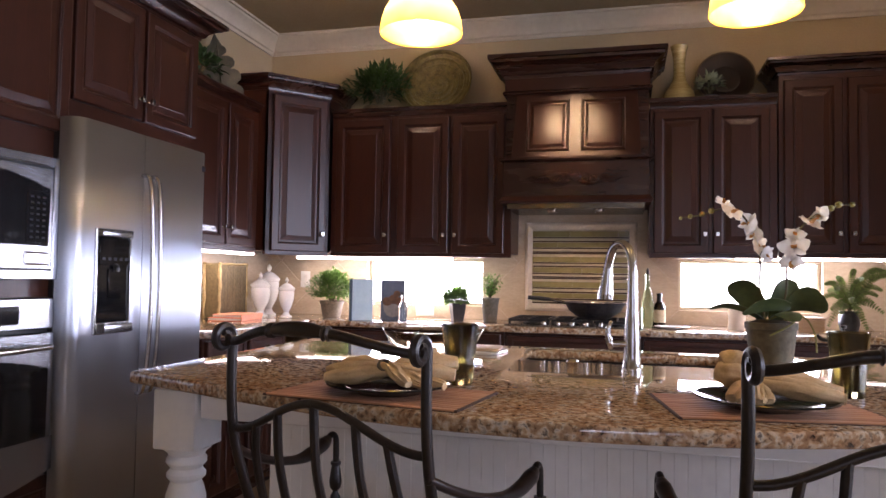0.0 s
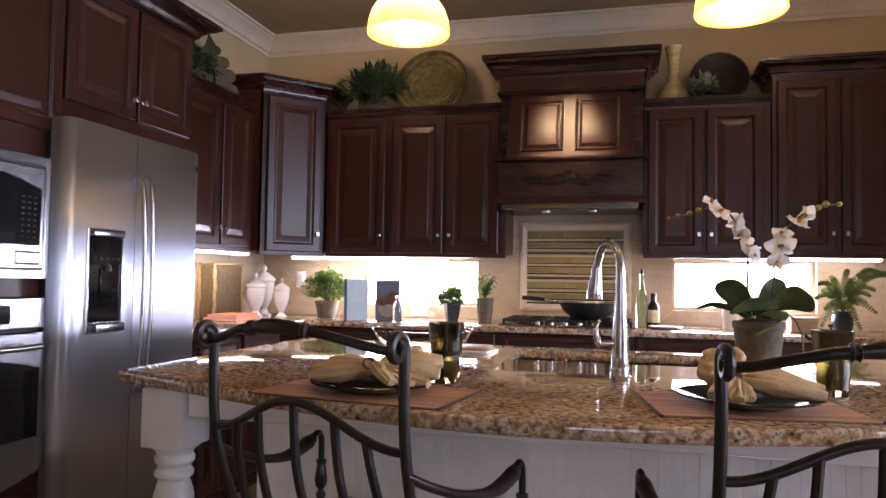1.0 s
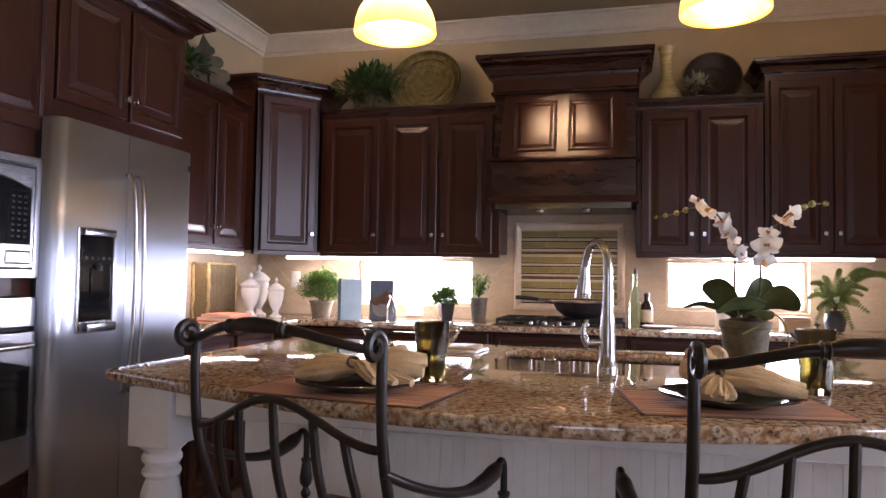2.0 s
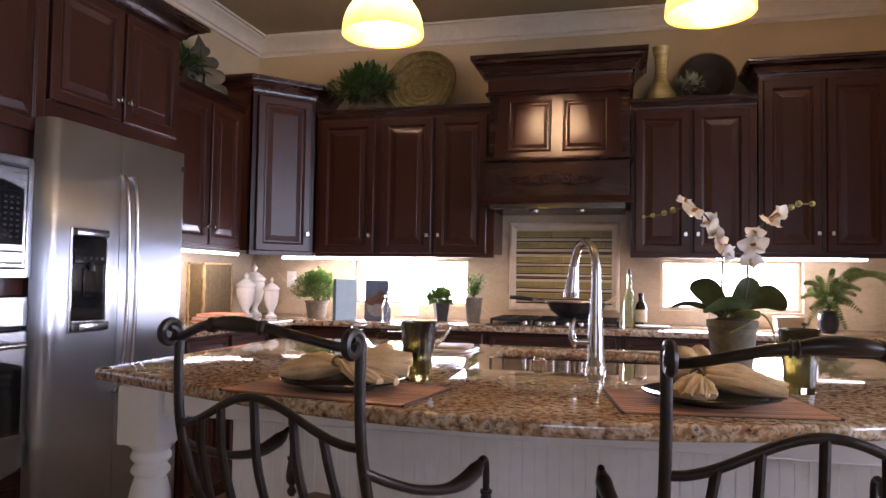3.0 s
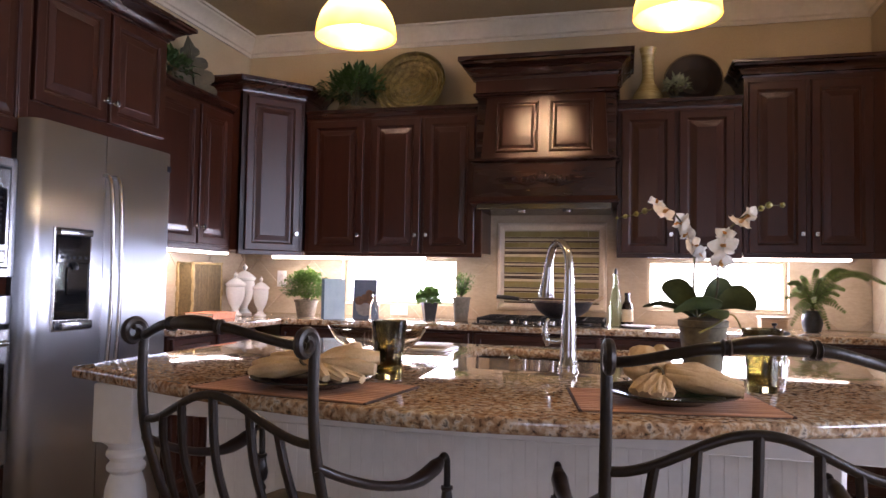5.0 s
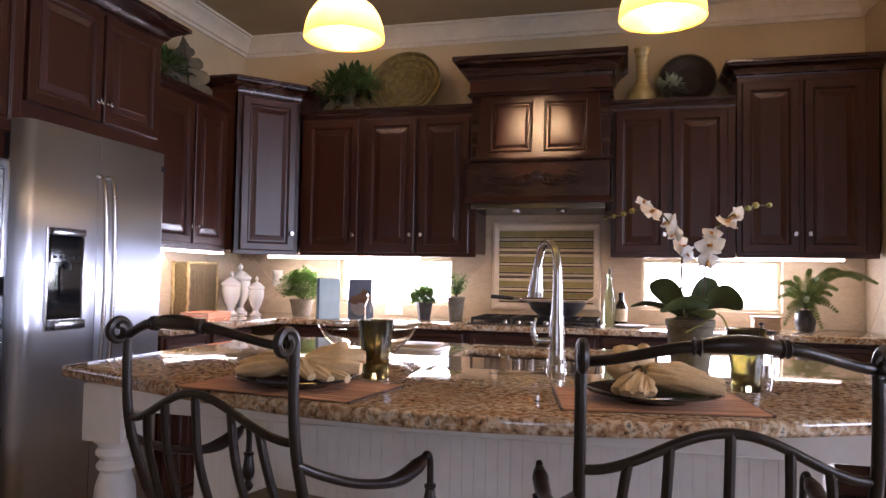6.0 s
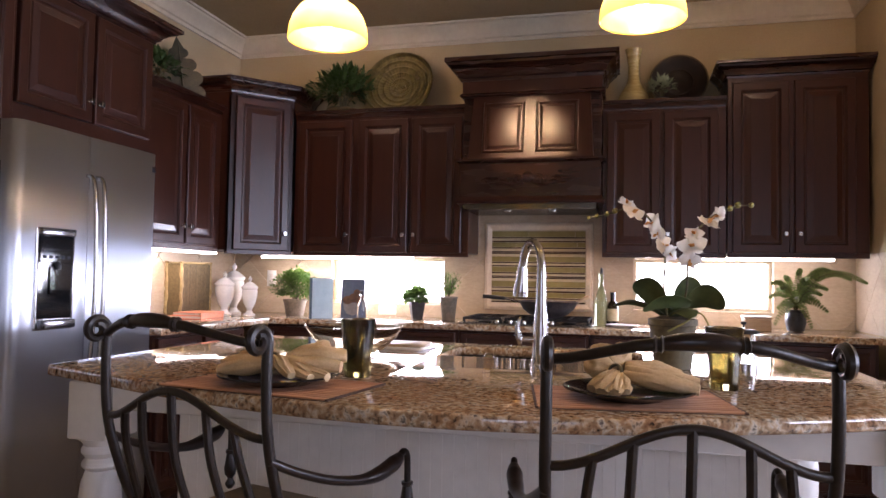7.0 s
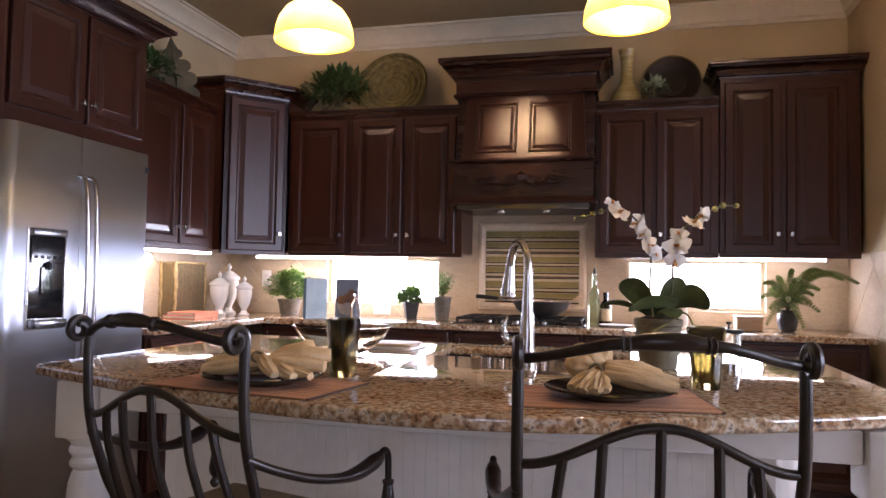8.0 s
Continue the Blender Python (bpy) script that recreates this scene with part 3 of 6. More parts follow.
of = thing("fridge_cabinet", "dark cherry cabinet with two doors over the refrigerator", "cabinet", pose(-1.64, 1.235, 0, 0, 0, 90))
part("body", box(0, 0.915, 0, 0.41, 1.79, 2.40, 0.003), M["cherry"], of)
cabinet_door(of, 0.065, 0.475, 1.862, 2.365, -0.001, (0.452, 1.955))
cabinet_door(of, 0.493, 0.880, 1.862, 2.365, -0.001, (0.516, 1.955))
part("crown", moulding([(0.0, 0), (0.915, 0), (0.915, 0.41)], [(a * 1.6, c * 1.05 + 2.372) for a, c in TOPCROWN]), M["cherry_dark"], of, "bluish glossy crown moulding")
part("crown", moulding([(0.0, 0), (0.93, 0)], [(a * 1.6, c * 1.05 + 2.372) for a, c in TOPCROWN]), M["cherry_dark"], tower)

fr = thing("refrigerator", "side-by-side stainless steel refrigerator with ice dispenser", "refrigerator", pose(-1.456, 1.105, 0, 0, 0, 90))
part("body", box(0.050, 0.868, 0.085, 0.59, 0.03, 1.745, 0.006), M["black_plastic"], fr, "dark grey case")
part("grille", box(0.055, 0.864, 0.06, 0.085, 0.02, 0.11, 0.004), M["black_plastic"], fr)


def fridge_door(x0, x1, left):
    """A door with softly bowed face and rounded outer edge."""
    r, w = 0.046, x1 - x0
    arc = [r * (1 - math.cos(math.pi / 2 * k / 9)) for k in range(9)]
    along = arc + [r + (w - r) * k / 10 for k in range(11)]
    poly = []
    for e in along:
        u = e / w
        y = -0.006 * (1 - (2 * u - 1) ** 2) + (r - math.sqrt(max(0.0, r * r - (r - e) ** 2)) if e < r else 0.0)
        poly.append((x0 + e if left else x1 - e, y))
    if not left:
        poly = poly[::-1]
    poly += [(x1, 0.078), (x0, 0.078)]
    return prism(poly, 0.12, 1.755, 0.004)


df = part("door", fridge_door(0.044, 0.416, True), M["steel_v"], fr)
dr = part("door", fridge_door(0.421, 0.874, False), M["steel_v"], fr)
for dd, x, s in ((df, 0.392, -1), (dr, 0.446, 1)):
    hd = part("handle", tube([(x, -0.012, 0.70), (x, -0.048, 0.74), (x - s * 0.002, -0.066, 1.0), (x - s * 0.002, -0.066, 1.32), (x, -0.050, 1.55), (x, -0.012, 1.585)], [0.0085, 0.009, 0.0095, 0.0095, 0.009, 0.0085], 12), M["chrome"], dd)
dp = part("dispenser", rings(0.195, 0.40, [(0, 0.0), (0, -0.012), (0.003, -0.014), (0.007, -0.014), (0.010, -0.010)], x=0.143, z=0.952), M["chrome"], df)
part("recess", box(0.152, 0.329, -0.0145, -0.0105, 0.996, 1.342, 0.001), M["black_glass"], dp)
part("control_strip", box(0.156, 0.325, -0.0190, -0.0148, 1.215, 1.318, 0.002), M["black_glass"], dp)
for k in range(5):
    part("touch_key", box(0.168 + k * 0.031, 0.186 + k * 0.031, -0.0202, -0.0190, 1.232, 1.244, 0.0006), M["grey_key"], dp)
part("hood", prism([(0.150, -0.012), (0.331, -0.012), (0.325, -0.030), (0.24, -0.036), (0.156, -0.030)], 1.322, 1.352, 0.004), M["steel"], dp)
part("spout", tube([(0.240, -0.016, 1.215), (0.240, -0.026, 1.205), (0.240, -0.026, 1.190)], 0.010, 10), M["black_plastic"], dp)
part("paddle", box(0.205, 0.275, -0.020, -0.0148, 1.09, 1.20, 0.003), M["black_glass"], dp)
part("drip_tray", prism([(0.155, -0.012), (0.326, -0.012), (0.318, -0.045), (0.24, -0.052), (0.163, -0.045)], 0.958, 0.992, 0.004), M["steel"], dp, "bright steel drip tray")
part("badge", box(0.822, 0.848, -0.004, 0.002, 1.665, 1.692, 0.001), M["grey_key"], dr)

# ---- base cabinets and back counter ----
FB = YB - 0.60


def base_cabinet(m, width, drawers, doors, label, depth=0.58):
    c = thing("base_cabinet", label, "cabinet", m, "base cabinets")
    part("body", box(0, width, -depth, 0, 0.10, 0.878, 0.002), M["cherry"], c)
    part("toe_kick", box(0, width, -depth + 0.06, 0, 0.0, 0.10), M["cherry_dark"], c)
    flat = [(0.0, 0.0), (0.0, -0.018), (0.005, -0.022), (0.028, -0.022), (0.033, -0.017), (0.04, -0.017), (0.05, -0.021)]
    for x0, x1, z0, z1 in drawers:
        d = part("drawer", rings(x1 - x0, z1 - z0, flat), M["cherry"], c, m=pose(x0, -depth - 0.001, z0))
        cup = bmesh.new()
        n = 12
        for k in range(n):
            a0, a1 = math.pi * k / n, math.pi * (k + 1) / n
            q = [(0.042 * math.cos(a), 0.0, 0.030 * math.sin(a)) for a in (a0, a1)]
            r = [(0.036 * math.cos(a), -0.020, 0.018 * math.sin(a)) for a in (a0, a1)]
            cup.faces.new([cup.verts.new(p) for p in (q[0], q[1], r[1], r[0])])
            cup.faces.new([cup.verts.new(p) for p in (r[0], r[1], (0, -0.024, 0.0))])
        bmesh.ops.remove_doubles(cup, verts=cup.verts[:], dist=1e-5)
        bmesh.ops.solidify(cup, geom=cup.faces[:], thickness=0.002)
        part("cup_pull", cup, M["chrome"], d, "satin nickel cup pull", pose((x1 - x0) / 2, -0.022, (z1 - z0) / 2 - 0.008))
    for x0, x1, z0, z1, knob in doors:
        cabinet_door(c, x0, x1, z0, z1, -depth - 0.001, knob)
    return c


def base_run(x0, widths, m0):
    x = x0
    for w in widths:
        base_cabinet(m0 @ pose(x, 0, 0), w - 0.002, [(0.02, w - 0.022, 0.70, 0.862)], [(0.02, w / 2 - 0.003, 0.115, 0.685, (w / 2 - 0.03, 0.62)), (w / 2 + 0.003, w - 0.022, 0.115, 0.685, (w / 2 + 0.03, 0.62))], "dark cherry base cabinet with drawer and doors")
        x += w


base_run(-1.46, [0.60, 0.65, 0.76, 0.66, 0.80], pose(0, YB - 0.004, 0))
base_run(0.0, [0.40, 0.44], pose(XL + 0.004, 2.0, 0, 0, 0, 90))
counter = thing("back_counter", "polished brown granite counter along the walls", "counter", pose(0, 0, 0))
part("slab", prism([(XL + 0.003, 1.99), (XL + 0.64, 1.99), (XL + 0.64, YB - 0.6404), (XL + 0.003, YB - 0.6404)], 0.880, CT, 0.005), M["granite"], counter)
part("slab", prism([(XL + 0.003, YB - 0.64), (2.03, YB - 0.64), (2.03, YB - 0.003), (XL + 0.003, YB - 0.003)], 0.880, CT, 0.005), M["granite"], counter)

# ---- island ----
def front_y(x):
    u = x - 0.32
    return 0.374 + 0.34 * u ** 2 - (0.07 if u < 0 else 0.02) * u ** 4


IX0, IX1, IYB = -0.862, 1.455, 1.90
SINK = (0.12, 0.80, 1.41, 1.76)
isl = thing("kitchen_island", "white beadboard kitchen island with turned corner posts", "kitchen island", pose(0, 0, 0))
part("body", box(-0.45, 1.12, 0.76, 1.84, 0.09, 0.70, 0.003), M["white_paint"], isl)
for k in range(52):
    x = -0.447 + k * 0.03015
    part("bead_board", box(x, x + 0.0301, 0.748, 0.7595, 0.16, 0.80, 0.0009), M["white_paint"], isl)
part("base_board", box(-0.455, 1.125, 0.738, 0.7475, 0.0, 0.16, 0.003), M["white_paint"], isl)
apron = box(-0.63, 1.282, 0.70, 0.73, 0.800, 0.872, 0.003)
box(-0.73, -0.70, 0.82, 1.72, 0.800, 0.872, 0.003, bm=apron)
box(1.345, 1.375, 0.82, 1.72, 0.800, 0.872, 0.003, bm=apron)
part("apron", apron, M["white_paint"], isl)
POST = [(0.0, 0.0), (0.045, 0.0), (0.048, 0.02), (0.036, 0.06), (0.032, 0.10), (0.042, 0.14), (0.049, 0.30), (0.054, 0.45), (0.055, 0.55), (0.051, 0.60), (0.042, 0.632), (0.038, 0.640), (0.044, 0.645), (0.050, 0.653), (0.050, 0.662), (0.044, 0.670), (0.040, 0.676), (0.046, 0.684), (0.052, 0.692), (0.052, 0.702), (0.046, 0.712), (0.0, 0.712)]
for px, py in ((-0.70, 0.75), (1.352, 0.75), (-0.70, 1.79), (1.352, 1.79)):
    pst = part("post", box(px - 0.064, px + 0.064, py - 0.066, py + 0.070, 0.713, 0.8745, 0.006, 2), M["white_paint"], isl)
    leg = lathe([(r * 1.04, z * 0.97) for r, z in POST], 28, at=(px, py, 0.0))
    part("turned_leg", leg, M["white_paint"], pst)
    box_low = lathe([(0.0, 0.690), (0.047, 0.690), (0.052, 0.700), (0.064, 0.710), (0.066, 0.7135), (0.0, 0.7135)], 28, at=(px, py, 0))
    part("turned_collar", box_low, M["white_paint"], pst)
outline = [(IX0 + (IX1 - IX0) * k / 28, front_y(IX0 + (IX1 - IX0) * k / 28)) for k in range(29)]
# slab as four strips round the sink opening
slab = bmesh.new()


def slab_top(bm):
    xs = sorted(set([p[0] for p in outline] + [SINK[0], SINK[1]]))
    grid = []
    for x in xs:
        ys = [front_y(x), SINK[2], SINK[3], IYB]
        grid.append((x, ys))
    for z, flip in ((CT, False), (CT - 0.034, True)):
        vv = [[bm.verts.new((x, y, z)) for y in ys] for x, ys in grid]
        for i in range(len(xs) - 1):
            for j in range(3):
                if j == 1 and SINK[0] - 1e-6 <= xs[i] and xs[i + 1] <= SINK[1] + 1e-6:
                    continue
                q = (vv[i][j], vv[i + 1][j], vv[i + 1][j + 1], vv[i][j + 1])
                bm.faces.new(q[::-1] if flip else q)
    bm.verts.ensure_lookup_table()


slab_top(slab)
edges = [e for e in slab.edges if len(e.link_faces) == 1]
tops = [e for e in edges if e.verts[0].co.z > CT - 0.01]
lows = {}
for v in slab.verts:
    if v.co.z < CT - 0.01:
        lows[(round(v.co.x, 5), round(v.co.y, 5))] = v
for e in tops:
    a, c = e.verts
    slab.faces.new((a, c, lows[(round(c.co.x, 5), round(c.co.y, 5))], lows[(round(a.co.x, 5), round(a.co.y, 5))]))
bmesh.ops.recalc_face_normals(slab, faces=slab.faces[:])
rim = [e for e in slab.edges if e.calc_length() > 0 and len(e.link_faces) == 2 and abs(e.verts[0].co.z - e.verts[1].co.z) < 1e-6 and e.calc_face_angle(0) > 1.0]
bmesh.ops.bevel(slab, geom=rim, offset=0.009, segments=3, profile=0.5, affect="EDGES")
part("countertop", slab, M["granite"], isl, "polished brown granite top with bowed front")
sk = bmesh.new()
box(SINK[0] - 0.02, SINK[1] + 0.02, SINK[2] - 0.02, SINK[2] - 0.004, 0.70, CT - 0.036, bm=sk)
box(SINK[0] - 0.02, SINK[1] + 0.02, SINK[3] + 0.004, SINK[3] + 0.02, 0.70, CT - 0.036, bm=sk)
box(SINK[0] - 0.02, SINK[0] - 0.004, SINK[2] - 0.004, SINK[3] + 0.004, 0.70, CT - 0.036, bm=sk)
box(SINK[1] + 0.004, SINK[1] + 0.02, SINK[2] - 0.004, SINK[3] + 0.004, 0.70, CT - 0.036, bm=sk)
box(SINK[0] - 0.02, SINK[1] + 0.02, SINK[2] - 0.02, SINK[3] + 0.02, 0.69, 0.702, bm=sk)
solid("sink", sk, M["steel"], "undermounted stainless steel sink in the island", "sink")

# ---- pendant lamps ----
amber, ap, an, al = shader("amber_art_glass", 0.25, 0.0, (0.95, 0.66, 0.035))
tr = an.new("ShaderNodeBsdfTranslucent")
mx = an.new("ShaderNodeMixShader")
nz = an.new("ShaderNodeTexNoise")
nz.inputs["Scale"].default_value = 14
al.new(coords(an, al), nz.inputs["Vector"])
al.new(ramp(an, al, nz.outputs["Fac"], [(0.35, (1.0, 0.88, 0.34)), (0.65, (1.0, 0.95, 0.66))]), tr.inputs["Color"])
mx.inputs["Fac"].default_value = 0.55
sep = an.new("ShaderNodeSeparateXYZ")
al.new(coords(an, al), sep.inputs[0])
rise = an.new("ShaderNodeMath")
rise.operation = "MULTIPLY_ADD"
rise.inputs[1].default_value, rise.inputs[2].default_value = 8.0, 0.0
al.new(sep.outputs["Z"], rise.inputs[0])
al.new(ramp(an, al, rise.outputs[0], [(0.0, (1.0, 0.60, 0.06)), (0.22, (1.0, 0.74, 0.16)), (0.55, (1.0, 0.88, 0.46)), (1.0, (1.0, 0.80, 0.26))]), ap.inputs["Emission Color"])
ap.inputs["Emission Strength"].default_value = 3.2
al.new(ap.outputs[0], mx.inputs[1])
al.new(tr.outputs[0], mx.inputs[2])
al.new(mx.outputs[0], an["Material Output"].inputs["Surface"])
M["amber"] = amber
SHADE = [(0.1125, 0.0), (0.1130, 0.012), (0.1100, 0.035), (0.1010, 0.062), (0.0840, 0.088), (0.0580, 0.108), (0.032, 0.119), (0.020, 0.122)]


def pendant(x, y, z):
    p = thing("pendant_lamp", "lit amber glass dome pendant on a thin rod", "lamp", pose(x, y, z), "pendant lamps over the island")
    prof = SHADE + [(r - 0.004, h - 0.003 if i else h) for i, (r, h) in list(enumerate(SHADE))[::-1]] + [SHADE[0]]
    part("shade", lathe(prof, 40), M["amber"], p, "glowing amber art glass")
    part("rim", lathe([(0.1105, -0.0015), (0.1130, -0.0025), (0.1140, -0.0005), (0.1135, 0.0015), (0.1095, 0.001), (0.1105, -0.0015)], 40), M["amber"], p)
    part("cap", lathe([(0.0, 0.112), (0.024, 0.115), (0.026, 0.13), (0.018, 0.15), (0.012, 0.19), (0.0, 0.195)], 20), M["iron"], p)
    part("rod", lathe([(0.0, 0.19), (0.006, 0.19), (0.006, CEIL - z - 0.02), (0.0, CEIL - z - 0.02)], 10), M["iron"], p)
    part("canopy", lathe([(0.0, CEIL - z - 0.03), (0.03, CEIL - z - 0.028), (0.06, CEIL - z - 0.01), (0.06, CEIL - z - 0.001), (0.0, CEIL - z - 0.001)], 24), M["iron"], p)
    part("bulb", lathe([(0.0, 0.035), (0.018, 0.04), (0.026, 0.055), (0.024, 0.075), (0.014, 0.095), (0.014, 0.113), (0.0, 0.113)], 16), M["can"], p)
    lamp("pendant_bulb", "POINT", pose(x, y, z + 0.045), 28, AMBER, radius=0.02)


pendant(-0.082, 0.862, 1.858)
pendant(0.788, 0.954, 1.884)

# ---- bar chairs ----
def bar_chair(m):
    c = thing("bar_chair", "dark wrought iron bar chair with scrolled back and arms", "chair", m, "bar chairs at the island")
    W2 = 0.211
    for s in (-1, 1):
        part("back_post", tube([(s * W2, 0.0, 1.070), (s * W2, -0.001, 0.98), (s * W2, 0.010, 0.88), (s * (W2 - 0.003), 0.045, 0.77), (s * (W2 - 0.006), 0.085, 0.66), (s * (W2 - 0.004), 0.07, 0.45), (s * W2, 0.02, 0.2), (s * (W2 + 0.01), -0.03, 0.0)], [0.0094, 0.0094, 0.0096, 0.0098, 0.010, 0.0115, 0.0115, 0.0115], 10), M["iron"], c)
        part("scroll", tube([(s * W2, -0.024 + 0.024 * (1 - 0.55 * k / 20) * math.cos(0.40 * k), 1.068 + 0.024 * (1 - 0.55 * k / 20) * math.sin(0.40 * k)) for k in range(21)], [0.0094 - 0.0001 * k for k in range(21)], 8, None, 2), M["iron"], c)
        arm = tube([(s * W2, 0.010, 0.862), (s * (W2 + 0.014), 0.07, 0.832), (s * (W2 + 0.026), 0.15, 0.802), (s * (W2 + 0.036), 0.23, 0.785), (s * (W2 + 0.042), 0.285, 0.785), (s * (W2 + 0.045), 0.335, 0.796), (s * (W2 + 0.046), 0.358, 0.806)], [0.0085, 0.0085, 0.0090, 0.0105, 0.0150, 0.0165, 0.0095], 10, steps=8)
        a = part("arm", arm, M["iron_wood"], c, "dark turned wooden arm")
        part("arm_support", tube([(s * (W2 + 0.046), 0.354, 0.805), (s * (W2 + 0.046), 0.371, 0.813), (s * (W2 + 0.046), 0.385, 0.802), (s * (W2 + 0.046), 0.388, 0.772), (s * (W2 + 0.046), 0.388, 0.745)], 0.0072, 10, steps=6), M["iron"], a)
        part("baluster", lathe([(0.0, 0.0), (0.006, 0.0), (0.0115, 0.008), (0.012, 0.014), (0.007, 0.022), (0.0065, 0.026), (0.013, 0.034), (0.0155, 0.048), (0.0125, 0.068), (0.010, 0.085), (0.0125, 0.088), (0.0125, 0.094), (0.0, 0.095)], 14), M["iron_wood"], a, "turned vase-shaped baluster", pose(s * (W2 + 0.046), 0.388, 0.652))
        part("front_leg", tube([(s * 0.20, 0.40, 0.63), (s * 0.205, 0.42, 0.4), (s * 0.215, 0.44, 0.0)], 0.0125, 10), M["iron"], c)
        part("stretcher", tube([(s * 0.212, 0.02, 0.25), (s * 0.21, 0.43, 0.25)], 0.009, 8), M["iron"], c)
    r = None
    for s in (-1, 1):
        r = part("top_rail", tube([(s * W2, 0.0, 1.060), (s * 0.175, -0.022, 1.066), (s * 0.125, -0.046, 1.079), (s * 0.085, -0.060, 1.089), (s * 0.058, -0.064, 1.092)], [0.0085, 0.0082, 0.0082, 0.0088, 0.0095], 10), M["iron"], c)
    part("grip", tube([(-0.058, -0.064, 1.092), (-0.030, -0.068, 1.096), (0.0, -0.070, 1.097), (0.030, -0.068, 1.096), (0.058, -0.064, 1.092)], [0.0085, 0.0125, 0.0140, 0.0125, 0.0085], 12), M["iron_wood"], r, "dark turned wooden grip")
    for s in (-1, 1):
        col = lathe([(0.0, -0.008), (0.009, -0.008), (0.0135, -0.0045), (0.0105, -0.0015), (0.0105, 0.0015), (0.0135, 0.0045), (0.009, 0.008), (0.0, 0.008)], 14)
        part("collar", col, M["iron"], r, m=pose(s * 0.058, -0.064, 1.092, 0, 90, s * 8))
    def arch_z(x):
        return 0.898 + 0.034 * (1 + math.cos(math.pi * abs(x) / W2))
    part("arch", tube([(W2 * k / 8, 0.010 - 0.03 * (1 - (k / 8) ** 2), arch_z(W2 * k / 8)) for k in range(-8, 9)], 0.0078, 10, steps=3), M["iron"], c)
    for x, dx in ((-0.142, -0.018), (-0.084, -0.008), (0.0, 0.0), (0.084, 0.008), (0.142, 0.018)):
        y0 = 0.010 - 0.03 * (1 - (x / W2) ** 2)
        part("spindle", tube([(x, y0, arch_z(x)), (x + dx * 0.45, y0 + 0.012, 0.85), (x + dx * 0.9, y0 + 0.05, 0.74), (x + dx, y0 + 0.085, 0.65)], [0.0082, 0.008, 0.008, 0.008], 8), M["iron"], c)
    part("seat_frame", moulding([(-0.205, 0.08), (-0.20, 0.40), (0.20, 0.40), (0.205, 0.08), (-0.205, 0.08)], [(-0.01, 0.615), (0.01, 0.615), (0.01, 0.64), (-0.01, 0.64)]), M["iron"], c)
    part("seat", box(-0.20, 0.20, 0.08, 0.40, 0.632, 0.675, 0.018, 3), M["seat"], c, "tan upholstered seat pad")
    part("foot_rail", tube([(-0.212, 0.43, 0.25), (0.212, 0.43, 0.25)], 0.010, 8), M["iron"], c)
    part("back_stretcher", tube([(-0.212, 0.03, 0.25), (0.212, 0.03, 0.25)], 0.009, 8), M["iron"], c)
    return c


chair = bar_chair(pose(-0.044, 0.160, 0, 0, 0, -14.3))
copy_thing(chair, pose(0.843, 0.128, 0, 0, 0, 8.8))

# ---- materials of the small things ----
M["ceramic"] = surf("white_glazed_ceramic", (0.72, 0.70, 0.66), (0.80, 0.78, 0.74), 12, 0.22, 0, 0.05)
M["plastic_white"] = surf("white_plastic", (0.76, 0.75, 0.72), (0.80, 0.79, 0.76), 20, 0.4, 0, 0)
M["pot_clay"] = surf("weathered_clay", (0.13, 0.105, 0.075), (0.25, 0.205, 0.15), 14, 0.8, 0, 0.3)
M["pot_dark"] = surf("dark_glazed_pot", (0.018, 0.019, 0.021), (0.04, 0.042, 0.046), 10, 0.35, 0, 0.1)
M["pot_grey"] = surf("grey_zinc_pot", (0.12, 0.12, 0.10), (0.22, 0.21, 0.18), 12, 0.55, 0.2, 0.2)
M["pot_mossy"] = surf("mossy_orchid_pot", (0.075, 0.060, 0.032), (0.17, 0.14, 0.078), 9, 0.7, 0, 0.35)
M["soil"] = surf("dark_moss", (0.03, 0.022, 0.012), (0.08, 0.055, 0.03), 40, 0.95, 0, 0.6)
M["leaf"] = surf("fresh_leaf", (0.060, 0.13, 0.020), (0.16, 0.27, 0.06), 20, 0.5, 0, 0.1, vary=0.3, island=True)
M["leaf_dark"] = surf("dark_leaf", (0.026, 0.060, 0.014), (0.075, 0.14, 0.036), 20, 0.45, 0, 0.1, vary=0.3, island=True)
M["leaf_pale"] = surf("silvery_leaf", (0.15, 0.19, 0.10), (0.34, 0.38, 0.24), 20, 0.6, 0, 0.1, vary=0.3, island=True)
M["leaf_fern"] = surf("fern_leaf", (0.070, 0.115, 0.022), (0.17, 0.24, 0.055), 20, 0.5, 0, 0.1, vary=0.3, island=True)
M["leaf_orchid"] = surf("orchid_leaf", (0.034, 0.055, 0.018), (0.078, 0.105, 0.036), 9, 0.32, 0, 0.1, (1, 1, 1))
M["stem"] = surf("brown_green_stem", (0.055, 0.045, 0.018), (0.10, 0.09, 0.03), 30, 0.6, 0, 0.2)
M["bud"] = surf("green_bud", (0.16, 0.15, 0.035), (0.26, 0.23, 0.06), 30, 0.5, 0, 0.1)
M["petal"] = surf("white_petal", (0.82, 0.79, 0.74), (0.90, 0.88, 0.84), 30, 0.55, 0, 0.1)
M["petal_peach"] = surf("peach_petal", (0.80, 0.64, 0.46), (0.88, 0.80, 0.66), 30, 0.55, 0, 0.1)
M["petal_heart"] = surf("orange_petal_heart", (0.55, 0.22, 0.05), (0.70, 0.40, 0.12), 30, 0.55, 0, 0.1)
M["woven"] = surf("woven_gold_reed", (0.070, 0.048, 0.018), (0.18, 0.13, 0.055), 60, 0.6, 0, 0.5, vary=0.2, island=True)
